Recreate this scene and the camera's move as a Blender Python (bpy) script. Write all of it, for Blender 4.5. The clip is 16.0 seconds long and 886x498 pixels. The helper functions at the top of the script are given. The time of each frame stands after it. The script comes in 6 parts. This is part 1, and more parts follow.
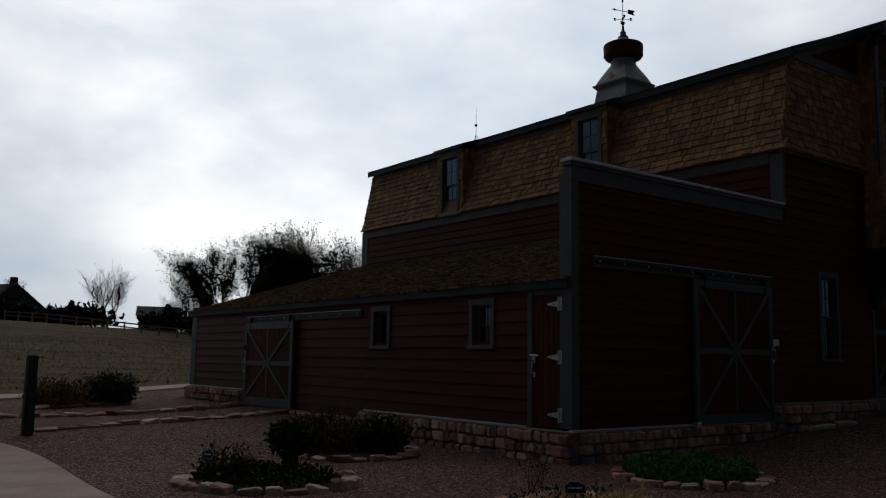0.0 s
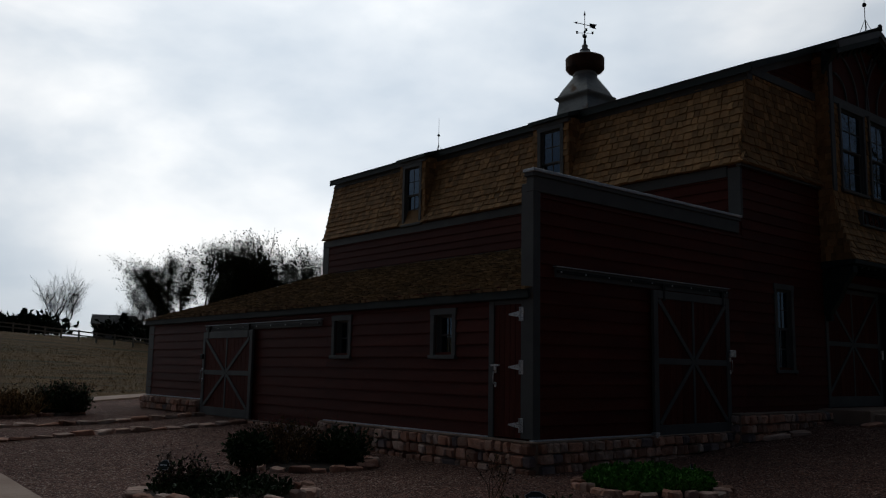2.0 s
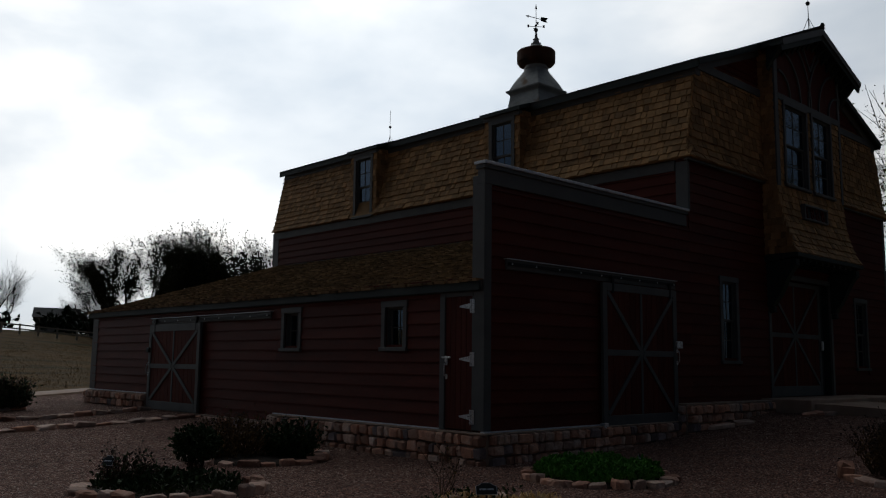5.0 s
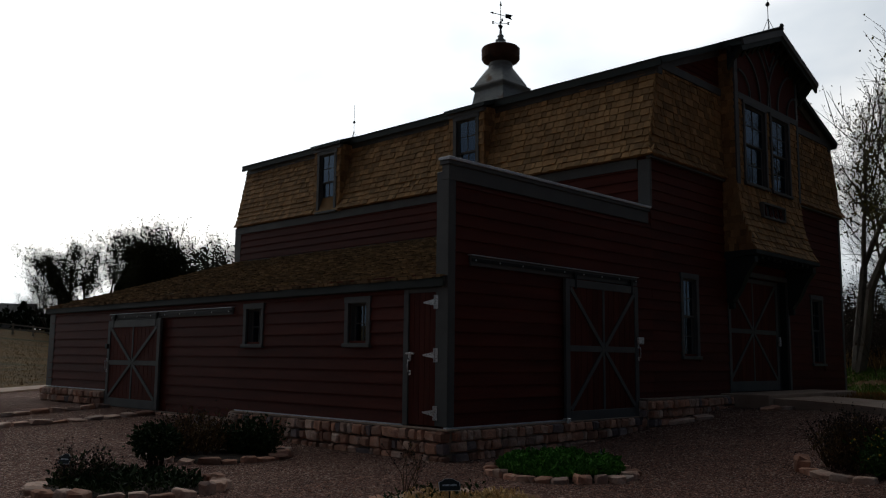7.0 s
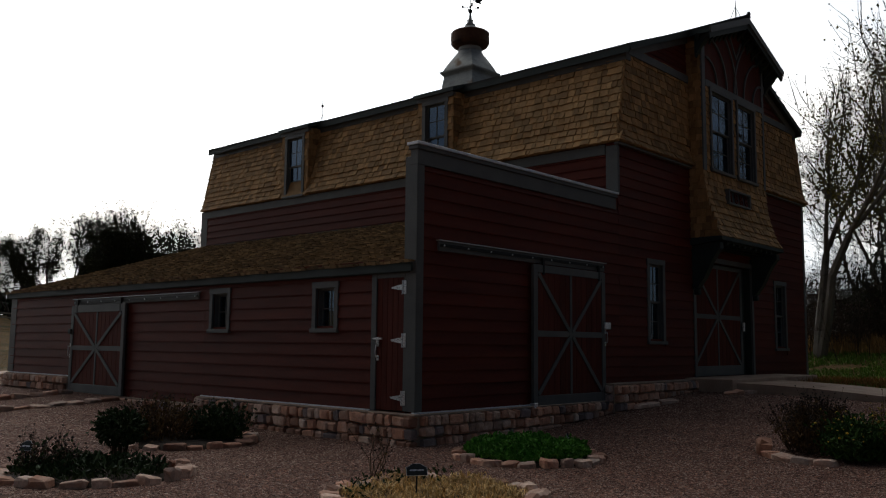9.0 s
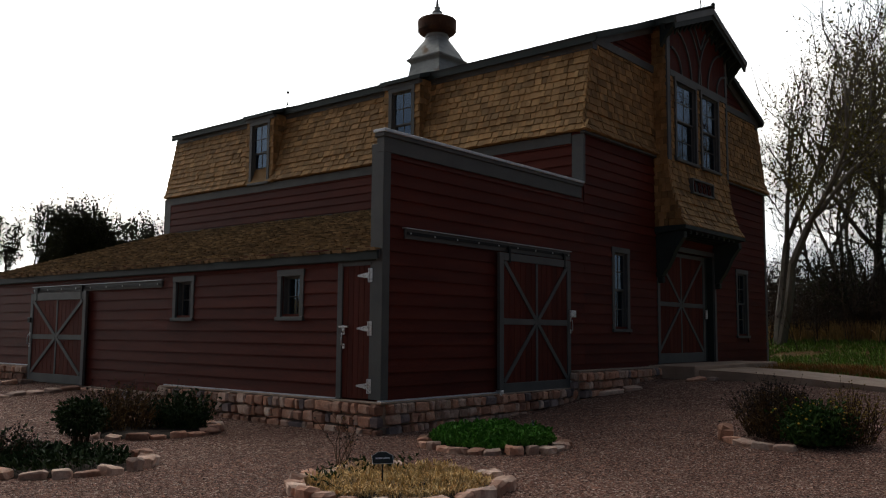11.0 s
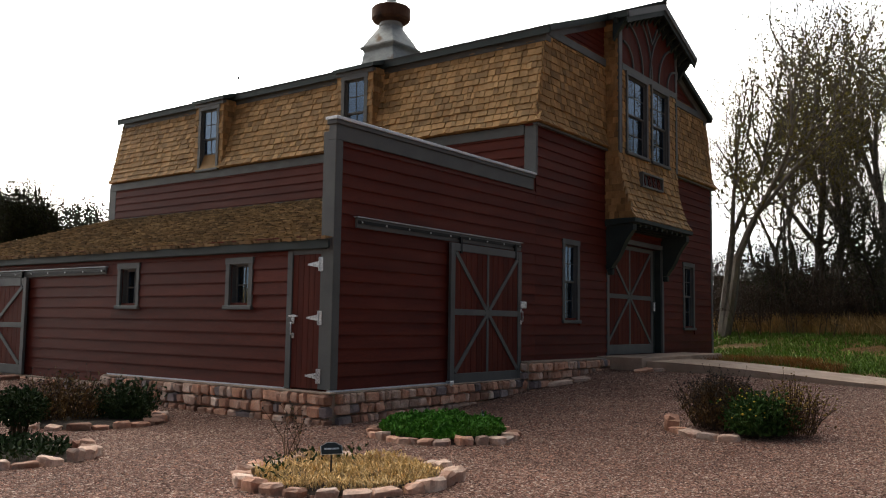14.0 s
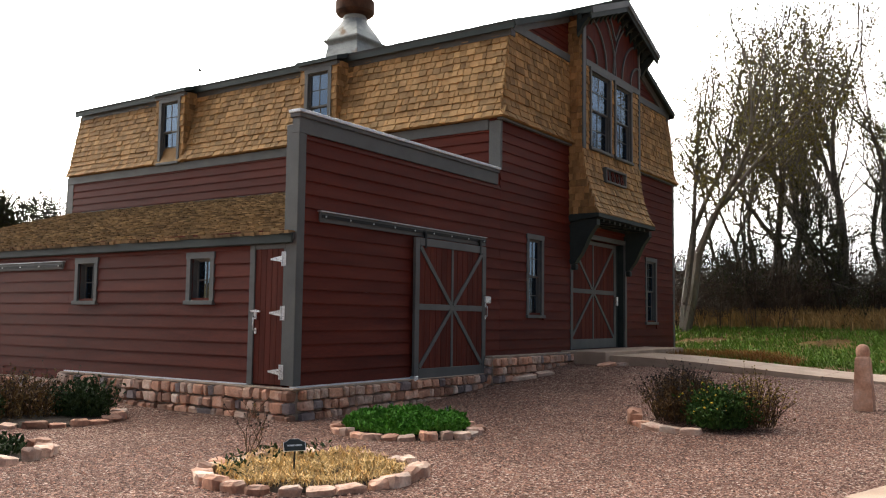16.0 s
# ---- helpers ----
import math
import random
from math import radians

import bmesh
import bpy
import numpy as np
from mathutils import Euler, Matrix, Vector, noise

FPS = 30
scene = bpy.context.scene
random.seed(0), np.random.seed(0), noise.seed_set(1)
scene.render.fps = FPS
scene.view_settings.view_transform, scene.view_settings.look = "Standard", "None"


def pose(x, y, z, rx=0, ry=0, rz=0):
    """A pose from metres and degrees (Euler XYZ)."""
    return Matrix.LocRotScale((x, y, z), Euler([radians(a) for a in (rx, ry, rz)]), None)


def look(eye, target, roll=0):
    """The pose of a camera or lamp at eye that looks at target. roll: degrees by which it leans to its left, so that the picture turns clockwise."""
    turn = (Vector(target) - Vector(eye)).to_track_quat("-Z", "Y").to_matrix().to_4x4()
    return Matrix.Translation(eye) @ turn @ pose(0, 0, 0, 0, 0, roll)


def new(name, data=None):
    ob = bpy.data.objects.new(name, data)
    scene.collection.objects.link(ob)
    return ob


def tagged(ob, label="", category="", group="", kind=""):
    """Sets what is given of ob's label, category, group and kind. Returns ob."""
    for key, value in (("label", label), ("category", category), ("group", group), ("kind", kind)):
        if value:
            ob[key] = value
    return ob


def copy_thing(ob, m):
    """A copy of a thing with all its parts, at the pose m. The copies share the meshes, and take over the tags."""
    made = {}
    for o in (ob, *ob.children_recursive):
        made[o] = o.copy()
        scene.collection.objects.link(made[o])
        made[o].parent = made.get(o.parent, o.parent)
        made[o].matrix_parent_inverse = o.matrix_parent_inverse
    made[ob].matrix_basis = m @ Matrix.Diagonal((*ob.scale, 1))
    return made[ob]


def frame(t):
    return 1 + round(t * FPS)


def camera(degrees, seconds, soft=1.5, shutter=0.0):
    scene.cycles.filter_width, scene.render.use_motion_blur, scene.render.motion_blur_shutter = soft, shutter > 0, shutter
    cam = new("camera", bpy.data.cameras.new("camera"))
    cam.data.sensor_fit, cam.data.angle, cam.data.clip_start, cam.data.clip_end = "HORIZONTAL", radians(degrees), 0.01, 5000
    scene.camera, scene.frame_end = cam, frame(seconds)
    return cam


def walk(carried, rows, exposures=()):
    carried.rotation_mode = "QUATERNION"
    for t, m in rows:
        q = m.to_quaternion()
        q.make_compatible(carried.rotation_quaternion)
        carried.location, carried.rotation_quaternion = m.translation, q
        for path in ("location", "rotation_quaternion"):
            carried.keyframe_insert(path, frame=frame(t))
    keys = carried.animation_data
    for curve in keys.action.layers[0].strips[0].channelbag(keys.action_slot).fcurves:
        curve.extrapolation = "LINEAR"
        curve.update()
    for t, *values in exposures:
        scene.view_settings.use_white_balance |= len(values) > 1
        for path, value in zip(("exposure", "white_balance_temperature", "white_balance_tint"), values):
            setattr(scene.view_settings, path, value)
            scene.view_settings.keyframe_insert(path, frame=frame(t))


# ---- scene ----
cam = camera(54.3, 16.0, soft=1.1)
PATH = [
    (0, (-9.709, -9.390, 1.034), (-8.5033, -7.8143, 1.2869), 0.85),
    (0.5, (-9.713, -9.388, 1.033), (-8.4938, -7.8256, 1.3032), 0.95),
    (1, (-9.714, -9.382, 1.032), (-8.4830, -7.8304, 1.3105), 1.06),
    (1.5, (-9.711, -9.374, 1.030), (-8.4575, -7.8416, 1.3147), 0.87),
    (2, (-9.709, -9.368, 1.029), (-8.4358, -7.8505, 1.3060), 0.99),
    (2.5, (-9.705, -9.364, 1.028), (-8.4172, -7.8587, 1.3042), 1.00),
    (3, (-9.699, -9.361, 1.028), (-8.3984, -7.8674, 1.3075), 0.91),
    (3.5, (-9.694, -9.359, 1.027), (-8.3792, -7.8759, 1.2956), 0.82),
    (4, (-9.690, -9.353, 1.026), (-8.3573, -7.8856, 1.2929), 0.74),
    (6.5, (-9.680, -9.324, 1.027), (-8.2798, -7.9183, 1.2800), 0.70),
    (7, (-9.675, -9.324, 1.028), (-8.2551, -7.9382, 1.2813), 0.61),
    (7.5, (-9.669, -9.324, 1.028), (-8.2364, -7.9491, 1.2685), 0.53),
    (8, (-9.663, -9.321, 1.029), (-8.2167, -7.9600, 1.2668), 0.64),
    (8.5, (-9.656, -9.317, 1.030), (-8.1912, -7.9741, 1.2570), 0.56),
    (9, (-9.651, -9.313, 1.030), (-8.1787, -7.9772, 1.2502), 0.57),
    (11.5, (-9.633, -9.297, 1.032), (-8.0959, -8.0313, 1.2214), 0.54),
    (12, (-9.628, -9.290, 1.031), (-8.0829, -8.0340, 1.2198), 0.65),
    (12.5, (-9.621, -9.281, 1.031), (-8.0668, -8.0364, 1.2200), 0.66),
    (13, (-9.615, -9.271, 1.030), (-8.0511, -8.0381, 1.2166), 0.86),
    (13.5, (-9.605, -9.262, 1.029), (-8.0243, -8.0505, 1.2141), 0.66),
    (14, (-9.594, -9.253, 1.027), (-7.9965, -8.0619, 1.1997), 0.86),
    (14.5, (-9.581, -9.242, 1.026), (-7.9659, -8.0736, 1.1902), 0.87),
    (15, (-9.570, -9.231, 1.025), (-7.9446, -8.0760, 1.1824), 0.95),
    (15.5, (-9.558, -9.222, 1.025), (-7.9192, -8.0862, 1.1825), 0.74),
    (16, (-9.549, -9.212, 1.024), (-7.9024, -8.0882, 1.1867), 0.72),
]

EXPOSURES = [(0.0, -3.95, 6350, 10), (2.0, -3.95, 6350, 10), (4.0, -3.9, 6400, 10), (6.5, -3.5, 6650, 10), (7.5, -3.25, 6750, 10), (8.5, -2.88, 6850, 11),
             (9.0, -2.76, 6900, 11), (11.5, -2.0, 7150, 12), (12.5, -1.72, 7250, 12), (13.5, -1.32, 7350, 12), (14.5, -0.72, 7400, 12), (15.5, -0.36, 7400, 12), (16.0, -0.28, 7400, 12)]
walk(cam, [(t, look(eye, target, roll)) for t, eye, target, roll in PATH], EXPOSURES)

# ---------------------------------------------------------------- sky and sun
SUN_AZ, SUN_EL = radians(33), radians(24)      # turned from +y towards +x, behind the clouds over the barn
SUN_WAY = Vector((math.sin(SUN_AZ) * math.cos(SUN_EL), math.cos(SUN_AZ) * math.cos(SUN_EL), math.sin(SUN_EL)))


def node(tree, kind, x=0, **values):
    n = tree.nodes.new(kind)
    n.location.x = x
    for key, value in values.items():
        if key in n.inputs:
            n.inputs[key].default_value = value
    return n


def ramp(tree, source, stops):
    n = tree.nodes.new("ShaderNodeValToRGB")
    n.color_ramp.elements[0].position, n.color_ramp.elements[0].color = stops[0][0], (*stops[0][1], 1)
    n.color_ramp.elements[1].position, n.color_ramp.elements[1].color = stops[-1][0], (*stops[-1][1], 1)
    for at, colour in stops[1:-1]:
        n.color_ramp.elements.new(at).color = (*colour, 1)
    tree.links.new(source, n.inputs["Fac"])
    return n.outputs["Color"]


def mix(tree, fac, a, b, mode="MIX"):
    n = tree.nodes.new("ShaderNodeMix")
    n.data_type, n.blend_type = "RGBA", mode
    for socket, value in ((n.inputs[0], fac), (n.inputs[6], a), (n.inputs[7], b)):
        if hasattr(value, "is_linked"):
            tree.links.new(value, socket)
        elif isinstance(value, (int, float)):
            socket.default_value = value
        else:
            socket.default_value = (*value, 1)
    return n.outputs[2]


def arith(tree, op, a, b):
    n = tree.nodes.new("ShaderNodeMath")
    n.operation = op
    for socket, value in ((n.inputs[0], a), (n.inputs[1], b)):
        if hasattr(value, "is_linked"):
            tree.links.new(value, socket)
        else:
            socket.default_value = value
    return n.outputs[0]


def make_sky():
    world = bpy.data.worlds.new("overcast_sky")
    world.use_nodes = True
    scene.world = world
    tree = world.node_tree
    tree.nodes.clear()
    out = tree.nodes.new("ShaderNodeOutputWorld")
    clear = tree.nodes.new("ShaderNodeTexSky")
    clear.sky_type, clear.sun_disc = "NISHITA", False
    clear.sun_elevation, clear.sun_rotation = SUN_EL, SUN_AZ
    clear.altitude, clear.dust_density = 1500, 2.0
    place = tree.nodes.new("ShaderNodeTexCoord")
    dot = tree.nodes.new("ShaderNodeVectorMath")
    dot.operation = "DOT_PRODUCT"
    tree.links.new(place.outputs["Generated"], dot.inputs[0])
    dot.inputs[1].default_value = SUN_WAY
    # cloud deck: brightest round the hidden sun, greyer away from it
    near_sun = arith(tree, "MULTIPLY_ADD", dot.outputs["Value"], 0.5)
    tree.nodes[-1].inputs[2].default_value = 0.5
    deck = ramp(tree, near_sun, [(0.0, (0.0095, 0.0125, 0.0185)), (0.45, (0.0125, 0.0165, 0.0245)), (0.6, (0.033, 0.042, 0.057)), (0.7, (0.14, 0.152, 0.17)), (0.78, (0.45, 0.475, 0.505)), (0.9, (0.85, 0.88, 0.91)), (1.0, (1.55, 1.56, 1.55))])
    flat = tree.nodes.new("ShaderNodeMapping")
    flat.inputs["Scale"].default_value = (1.25, 1.25, 2.6)
    tree.links.new(place.outputs["Generated"], flat.inputs["Vector"])
    billow = node(tree, "ShaderNodeTexNoise", Scale=1.7, Detail=6.0, Roughness=0.5, Distortion=0.15)
    tree.links.new(flat.outputs["Vector"], billow.inputs["Vector"])
    shade = ramp(tree, billow.outputs["Fac"], [(0.34, (0.68, 0.77, 0.87)), (0.47, (0.93, 0.985, 1.04)), (0.6, (1.36, 1.34, 1.31))])
    clouds = mix(tree, 1.0, deck, shade, "MULTIPLY")
    strong = mix(tree, 1.0, clouds, (9.0, 9.0, 9.0), "MULTIPLY")
    thin = mix(tree, 0.93, clear.outputs["Color"], strong)
    ground = node(tree, "ShaderNodeBackground", Strength=1.0)
    tree.links.new(thin, ground.inputs["Color"])
    tree.links.new(ground.outputs[0], out.inputs["Surface"])
    ground.inputs["Strength"].default_value = 1.0


make_sky()
sun = new("sun", bpy.data.lights.new("sun", "SUN"))
sun.data.energy, sun.data.angle, sun.data.color = 0.5, radians(30), (1.0, 0.97, 0.93)
sun.matrix_world = look(SUN_WAY * 60, (0, 0, 0))

# ---------------------------------------------------------------- materials
def material(name, stops, scale=4.0, stretch=(1, 1, 1), rough=0.7, metal=0.0, fine=40.0, bump=0.25, depth=0.01, each=0.0, island=0.0, spots=None, gloss=0.3):
    """Noise-coloured surface: stops over a broad noise, a fine grain over it, relief, and a change of tone from piece to piece."""
    m = bpy.data.materials.new(name)
    m.use_nodes = True
    tree = m.node_tree
    shader = tree.nodes["Principled BSDF"]
    shader.inputs["Metallic"].default_value = metal
    shader.inputs["Specular IOR Level"].default_value = gloss
    place = tree.nodes.new("ShaderNodeTexCoord")
    info = tree.nodes.new("ShaderNodeObjectInfo")
    geo = tree.nodes.new("ShaderNodeNewGeometry")
    chance = geo.outputs["Random Per Island"] if island else info.outputs["Random"]
    shift = tree.nodes.new("ShaderNodeVectorMath")
    shift.operation = "MULTIPLY_ADD"
    tree.links.new(geo.outputs["Position"], shift.inputs[0])
    shift.inputs[1].default_value = stretch
    push = tree.nodes.new("ShaderNodeCombineXYZ")
    for k in range(3):
        tree.links.new(arith(tree, "MULTIPLY", chance, 17.0 + 5 * k if (each or island) else 0.0), push.inputs[k])
    tree.links.new(push.outputs[0], shift.inputs[2])
    broad = node(tree, "ShaderNodeTexNoise", Scale=scale, Detail=5.0, Roughness=0.6)
    tree.links.new(shift.outputs[0], broad.inputs["Vector"])
    colour = ramp(tree, broad.outputs["Fac"], [(0.28 + 0.44 * k / max(1, len(stops) - 1), c) for k, c in enumerate(stops)])
    grain = node(tree, "ShaderNodeTexNoise", Scale=fine, Detail=4.0, Roughness=0.65)
    tree.links.new(shift.outputs[0], grain.inputs["Vector"])
    colour = mix(tree, 1.0, colour, ramp(tree, grain.outputs["Fac"], [(0.3, (0.8, 0.8, 0.8)), (0.7, (1.18, 1.18, 1.18))]), "MULTIPLY")
    if each or island:
        amount = each or island
        colour = mix(tree, 1.0, colour, ramp(tree, chance, [(0.0, (1 - amount,) * 3), (1.0, (1 + amount * 0.8, 1 + amount * 0.72, 1 + amount * 0.62))]), "MULTIPLY")
    if spots:
        blot = node(tree, "ShaderNodeTexNoise", Scale=spots[1], Detail=3.0)
        tree.links.new(geo.outputs["Position"], blot.inputs["Vector"])
        where = ramp(tree, blot.outputs["Fac"], [(spots[2], (0, 0, 0)), (spots[2] + 0.12, (1, 1, 1))])
        colour = mix(tree, where, colour, spots[0])
    tree.links.new(colour, shader.inputs["Base Color"])
    tree.links.new(ramp(tree, grain.outputs["Fac"], [(0.3, (max(0, rough - 0.1),) * 3), (0.7, (min(1, rough + 0.12),) * 3)]), shader.inputs["Roughness"])
    relief = node(tree, "ShaderNodeBump", Strength=bump, Distance=depth)
    tree.links.new(arith(tree, "ADD", grain.outputs["Fac"], broad.outputs["Fac"]), relief.inputs["Height"])
    tree.links.new(relief.outputs["Normal"], shader.inputs["Normal"])
    return m


def glass_material(name, tint, level):
    m = bpy.data.materials.new(name)
    m.use_nodes = True
    tree = m.node_tree
    out = tree.nodes["Material Output"]
    clear = node(tree, "ShaderNodeBsdfTransparent")
    clear.inputs["Color"].default_value = (*tint, 1)
    shine = node(tree, "ShaderNodeBsdfGlossy", Roughness=0.03)
    shine.inputs["Color"].default_value = (0.66, 0.82, 1.0, 1)
    edge = node(tree, "ShaderNodeFresnel", IOR=level)
    both = tree.nodes.new("ShaderNodeMixShader")
    tree.links.new(edge.outputs[0], both.inputs[0])
    tree.links.new(clear.outputs[0], both.inputs[1])
    tree.links.new(shine.outputs[0], both.inputs[2])
    tree.links.new(both.outputs[0], out.inputs["Surface"])
    return m


def gravel_material():
    m = bpy.data.materials.new("gravel")
    m.use_nodes = True
    tree = m.node_tree
    shader = tree.nodes["Principled BSDF"]
    geo = tree.nodes.new("ShaderNodeNewGeometry")
    stones = node(tree, "ShaderNodeTexVoronoi", Scale=50.0, Randomness=1.0)
    tree.links.new(geo.outputs["Position"], stones.inputs["Vector"])
    sorted_ = tree.nodes.new("ShaderNodeSeparateColor")
    tree.links.new(stones.outputs["Color"], sorted_.inputs[0])
    colour = ramp(tree, sorted_.outputs[0], [(0.0, (0.03, 0.014, 0.011)), (0.3, (0.145, 0.068, 0.048)), (0.65, (0.28, 0.14, 0.1)), (0.88, (0.44, 0.265, 0.2)), (1.0, (0.8, 0.62, 0.5))])
    broad = node(tree, "ShaderNodeTexNoise", Scale=0.55, Detail=5.0, Roughness=0.6)
    tree.links.new(geo.outputs["Position"], broad.inputs["Vector"])
    colour = mix(tree, 1.0, colour, ramp(tree, broad.outputs["Fac"], [(0.3, (0.72, 0.69, 0.68)), (0.7, (1.1, 1.1, 1.1))]), "MULTIPLY")
    mid = node(tree, "ShaderNodeTexNoise", Scale=7.0, Detail=4.0, Roughness=0.7)
    tree.links.new(geo.outputs["Position"], mid.inputs["Vector"])
    colour = mix(tree, 1.0, colour, ramp(tree, mid.outputs["Fac"], [(0.35, (0.75, 0.75, 0.75)), (0.65, (1.12, 1.12, 1.12))]), "MULTIPLY")
    # grass takes over behind the road and beyond the porch walk
    xyz = tree.nodes.new("ShaderNodeSeparateXYZ")
    tree.links.new(geo.outputs["Position"], xyz.inputs[0])
    back = arith(tree, "SUBTRACT", arith(tree, "MULTIPLY", xyz.outputs["Y"], 0.85), arith(tree, "MULTIPLY", xyz.outputs["X"], 0.52))
    wander = arith(tree, "MULTIPLY", broad.outputs["Fac"], 1.4)
    behind = arith(tree, "GREATER_THAN", arith(tree, "ADD", back, wander), 18.6)
    beyond = arith(tree, "GREATER_THAN", arith(tree, "ADD", xyz.outputs["X"], arith(tree, "MULTIPLY", mid.outputs["Fac"], 0.6)), 11.3)
    swathe = tree.nodes.new("ShaderNodeMapping")
    swathe.inputs["Rotation"].default_value = (0, 0, radians(31))
    swathe.inputs["Scale"].default_value = (0.05, 0.3, 0.3)
    tree.links.new(geo.outputs["Position"], swathe.inputs["Vector"])
    drift = node(tree, "ShaderNodeTexNoise", Scale=1.0, Detail=7.0, Roughness=0.65)
    tree.links.new(swathe.outputs[0], drift.inputs["Vector"])
    grass = ramp(tree, drift.outputs["Fac"], [(0.3, (0.05, 0.058, 0.012)), (0.42, (0.1, 0.07, 0.02)), (0.5, (0.16, 0.092, 0.028)), (0.6, (0.2, 0.112, 0.035)), (0.72, (0.11, 0.06, 0.02))])
    blades = node(tree, "ShaderNodeTexNoise", Scale=3.2, Detail=8.0, Roughness=0.8)
    tree.links.new(geo.outputs["Position"], blades.inputs["Vector"])
    grass = mix(tree, 1.0, grass, ramp(tree, blades.outputs["Fac"], [(0.35, (0.45, 0.45, 0.45)), (0.65, (1.3, 1.3, 1.3))]), "MULTIPLY")
    colour = mix(tree, arith(tree, "MAXIMUM", behind, beyond), colour, grass)
    tree.links.new(colour, shader.inputs["Base Color"])
    shader.inputs["Roughness"].default_value = 0.9
    shader.inputs["Specular IOR Level"].default_value = 0.12
    relief = node(tree, "ShaderNodeBump", Strength=1.0, Distance=0.03)
    relief.invert = True
    tree.links.new(arith(tree, "ADD", stones.outputs["Distance"], arith(tree, "MULTIPLY", mid.outputs["Fac"], -1.2)), relief.inputs["Height"])
    tree.links.new(relief.outputs["Normal"], shader.inputs["Normal"])
    return m


RED = material("red_painted_siding", [(0.08, 0.0145, 0.0095), (0.11, 0.021, 0.013), (0.14, 0.03, 0.018)], 1.6, (0.35, 0.35, 3.0), 0.55, fine=26, bump=0.2, depth=0.004, each=0.14, gloss=0.1)
RED_DOOR = material("red_brown_door_boards", [(0.08, 0.016, 0.011), (0.11, 0.023, 0.015), (0.14, 0.034, 0.02)], 3.0, (3.0, 3.0, 0.3), 0.6, fine=30, bump=0.25, depth=0.004, each=0.18, gloss=0.1)
TRIM = material("grey_green_painted_trim", [(0.085, 0.088, 0.086), (0.105, 0.108, 0.105), (0.125, 0.127, 0.122)], 2.2, (1, 1, 1), 0.5, fine=60, bump=0.12, depth=0.003, each=0.08, gloss=0.3)
DARKTRIM = material("dark_green_roof_trim", [(0.018, 0.028, 0.026), (0.026, 0.037, 0.034), (0.034, 0.045, 0.041)], 2.2, (1, 1, 1), 0.6, fine=60, bump=0.15, depth=0.003)
SHINGLE = material("cedar_shingle", [(0.24, 0.125, 0.045), (0.37, 0.21, 0.085), (0.49, 0.3, 0.135)], 2.2, (1.2, 1.2, 0.8), 0.8, fine=55, bump=0.4, depth=0.006, each=0.36)
SHINGLES = material("cedar_shingles", [(0.24, 0.125, 0.045), (0.37, 0.21, 0.085), (0.49, 0.3, 0.135)], 2.2, (1.2, 1.2, 0.8), 0.8, fine=55, bump=0.4, depth=0.006, island=0.36)
OLDSHINGLE = material("weathered_roof_shingle", [(0.12, 0.075, 0.036), (0.25, 0.165, 0.082), (0.4, 0.285, 0.155)], 2.0, (1, 1, 1), 0.85, fine=45, bump=0.4, depth=0.006, each=0.4)
OLDSHINGLES = material("weathered_roof_shingles", [(0.12, 0.075, 0.036), (0.25, 0.165, 0.082), (0.4, 0.285, 0.155)], 2.0, (1, 1, 1), 0.85, fine=45, bump=0.4, depth=0.006, island=0.55)
ROOFING = material("dark_roofing", [(0.03, 0.03, 0.028), (0.045, 0.045, 0.042)], 6, rough=0.9, fine=80)
STONE = material("red_sandstone", [(0.32, 0.14, 0.09), (0.52, 0.27, 0.18), (0.64, 0.43, 0.33)], 2.6, (1, 1, 1), 0.85, fine=28, bump=0.6, depth=0.02, each=0.45)
PALESTONE = material("pale_pink_sandstone", [(0.38, 0.2, 0.135), (0.58, 0.39, 0.3), (0.74, 0.58, 0.48)], 3.5, (1, 1, 1), 0.85, fine=30, bump=0.6, depth=0.02, each=0.3)
GREYSTONE = material("grey_slate_stone", [(0.16, 0.12, 0.115), (0.25, 0.19, 0.18), (0.36, 0.28, 0.26)], 3.0, (1, 1, 1), 0.8, fine=30, bump=0.6, depth=0.02, each=0.25)
MORTAR = material("mortar", [(0.28, 0.2, 0.15), (0.45, 0.34, 0.26)], 5, rough=0.95, fine=60, bump=0.5)
CONCRETE = material("concrete", [(0.36, 0.235, 0.165), (0.45, 0.31, 0.225), (0.52, 0.38, 0.285)], 1.3, rough=0.85, fine=70, bump=0.25, depth=0.004)
METAL = material("galvanised_metal", [(0.6, 0.62, 0.64), (0.74, 0.76, 0.78)], 6, rough=0.45, metal=0.25, fine=50, bump=0.05)
STEEL = material("bright_steel", [(0.62, 0.63, 0.64), (0.74, 0.75, 0.76)], 8, rough=0.3, metal=0.6, fine=60, bump=0.05)
BLACK = material("black_iron", [(0.012, 0.012, 0.013), (0.02, 0.02, 0.02)], 8, rough=0.5, metal=0.4, fine=60, bump=0.1)
ZINC = material("weathered_zinc", [(0.26, 0.265, 0.25), (0.37, 0.375, 0.355), (0.46, 0.46, 0.43)], 2.0, (1, 1, 2.5), 0.6, 0.35, fine=24, bump=0.15, depth=0.004, spots=((0.2, 0.13, 0.08), 1.7, 0.6))
RUST = material("rusted_tin", [(0.035, 0.02, 0.014), (0.1, 0.042, 0.022), (0.16, 0.075, 0.04)], 2.2, (1, 1, 0.6), 0.8, 0.2, fine=22, bump=0.25, depth=0.006)
# near-black: the floor, and sheets that paint unlit rooms behind upper panes
INSIDE = material("dark_room_and_floor", [(0.03, 0.026, 0.022), (0.05, 0.042, 0.035)], 3, rough=0.9, fine=30)
GLASS = glass_material("window_glass", (0.6, 0.66, 0.7), 3.0)
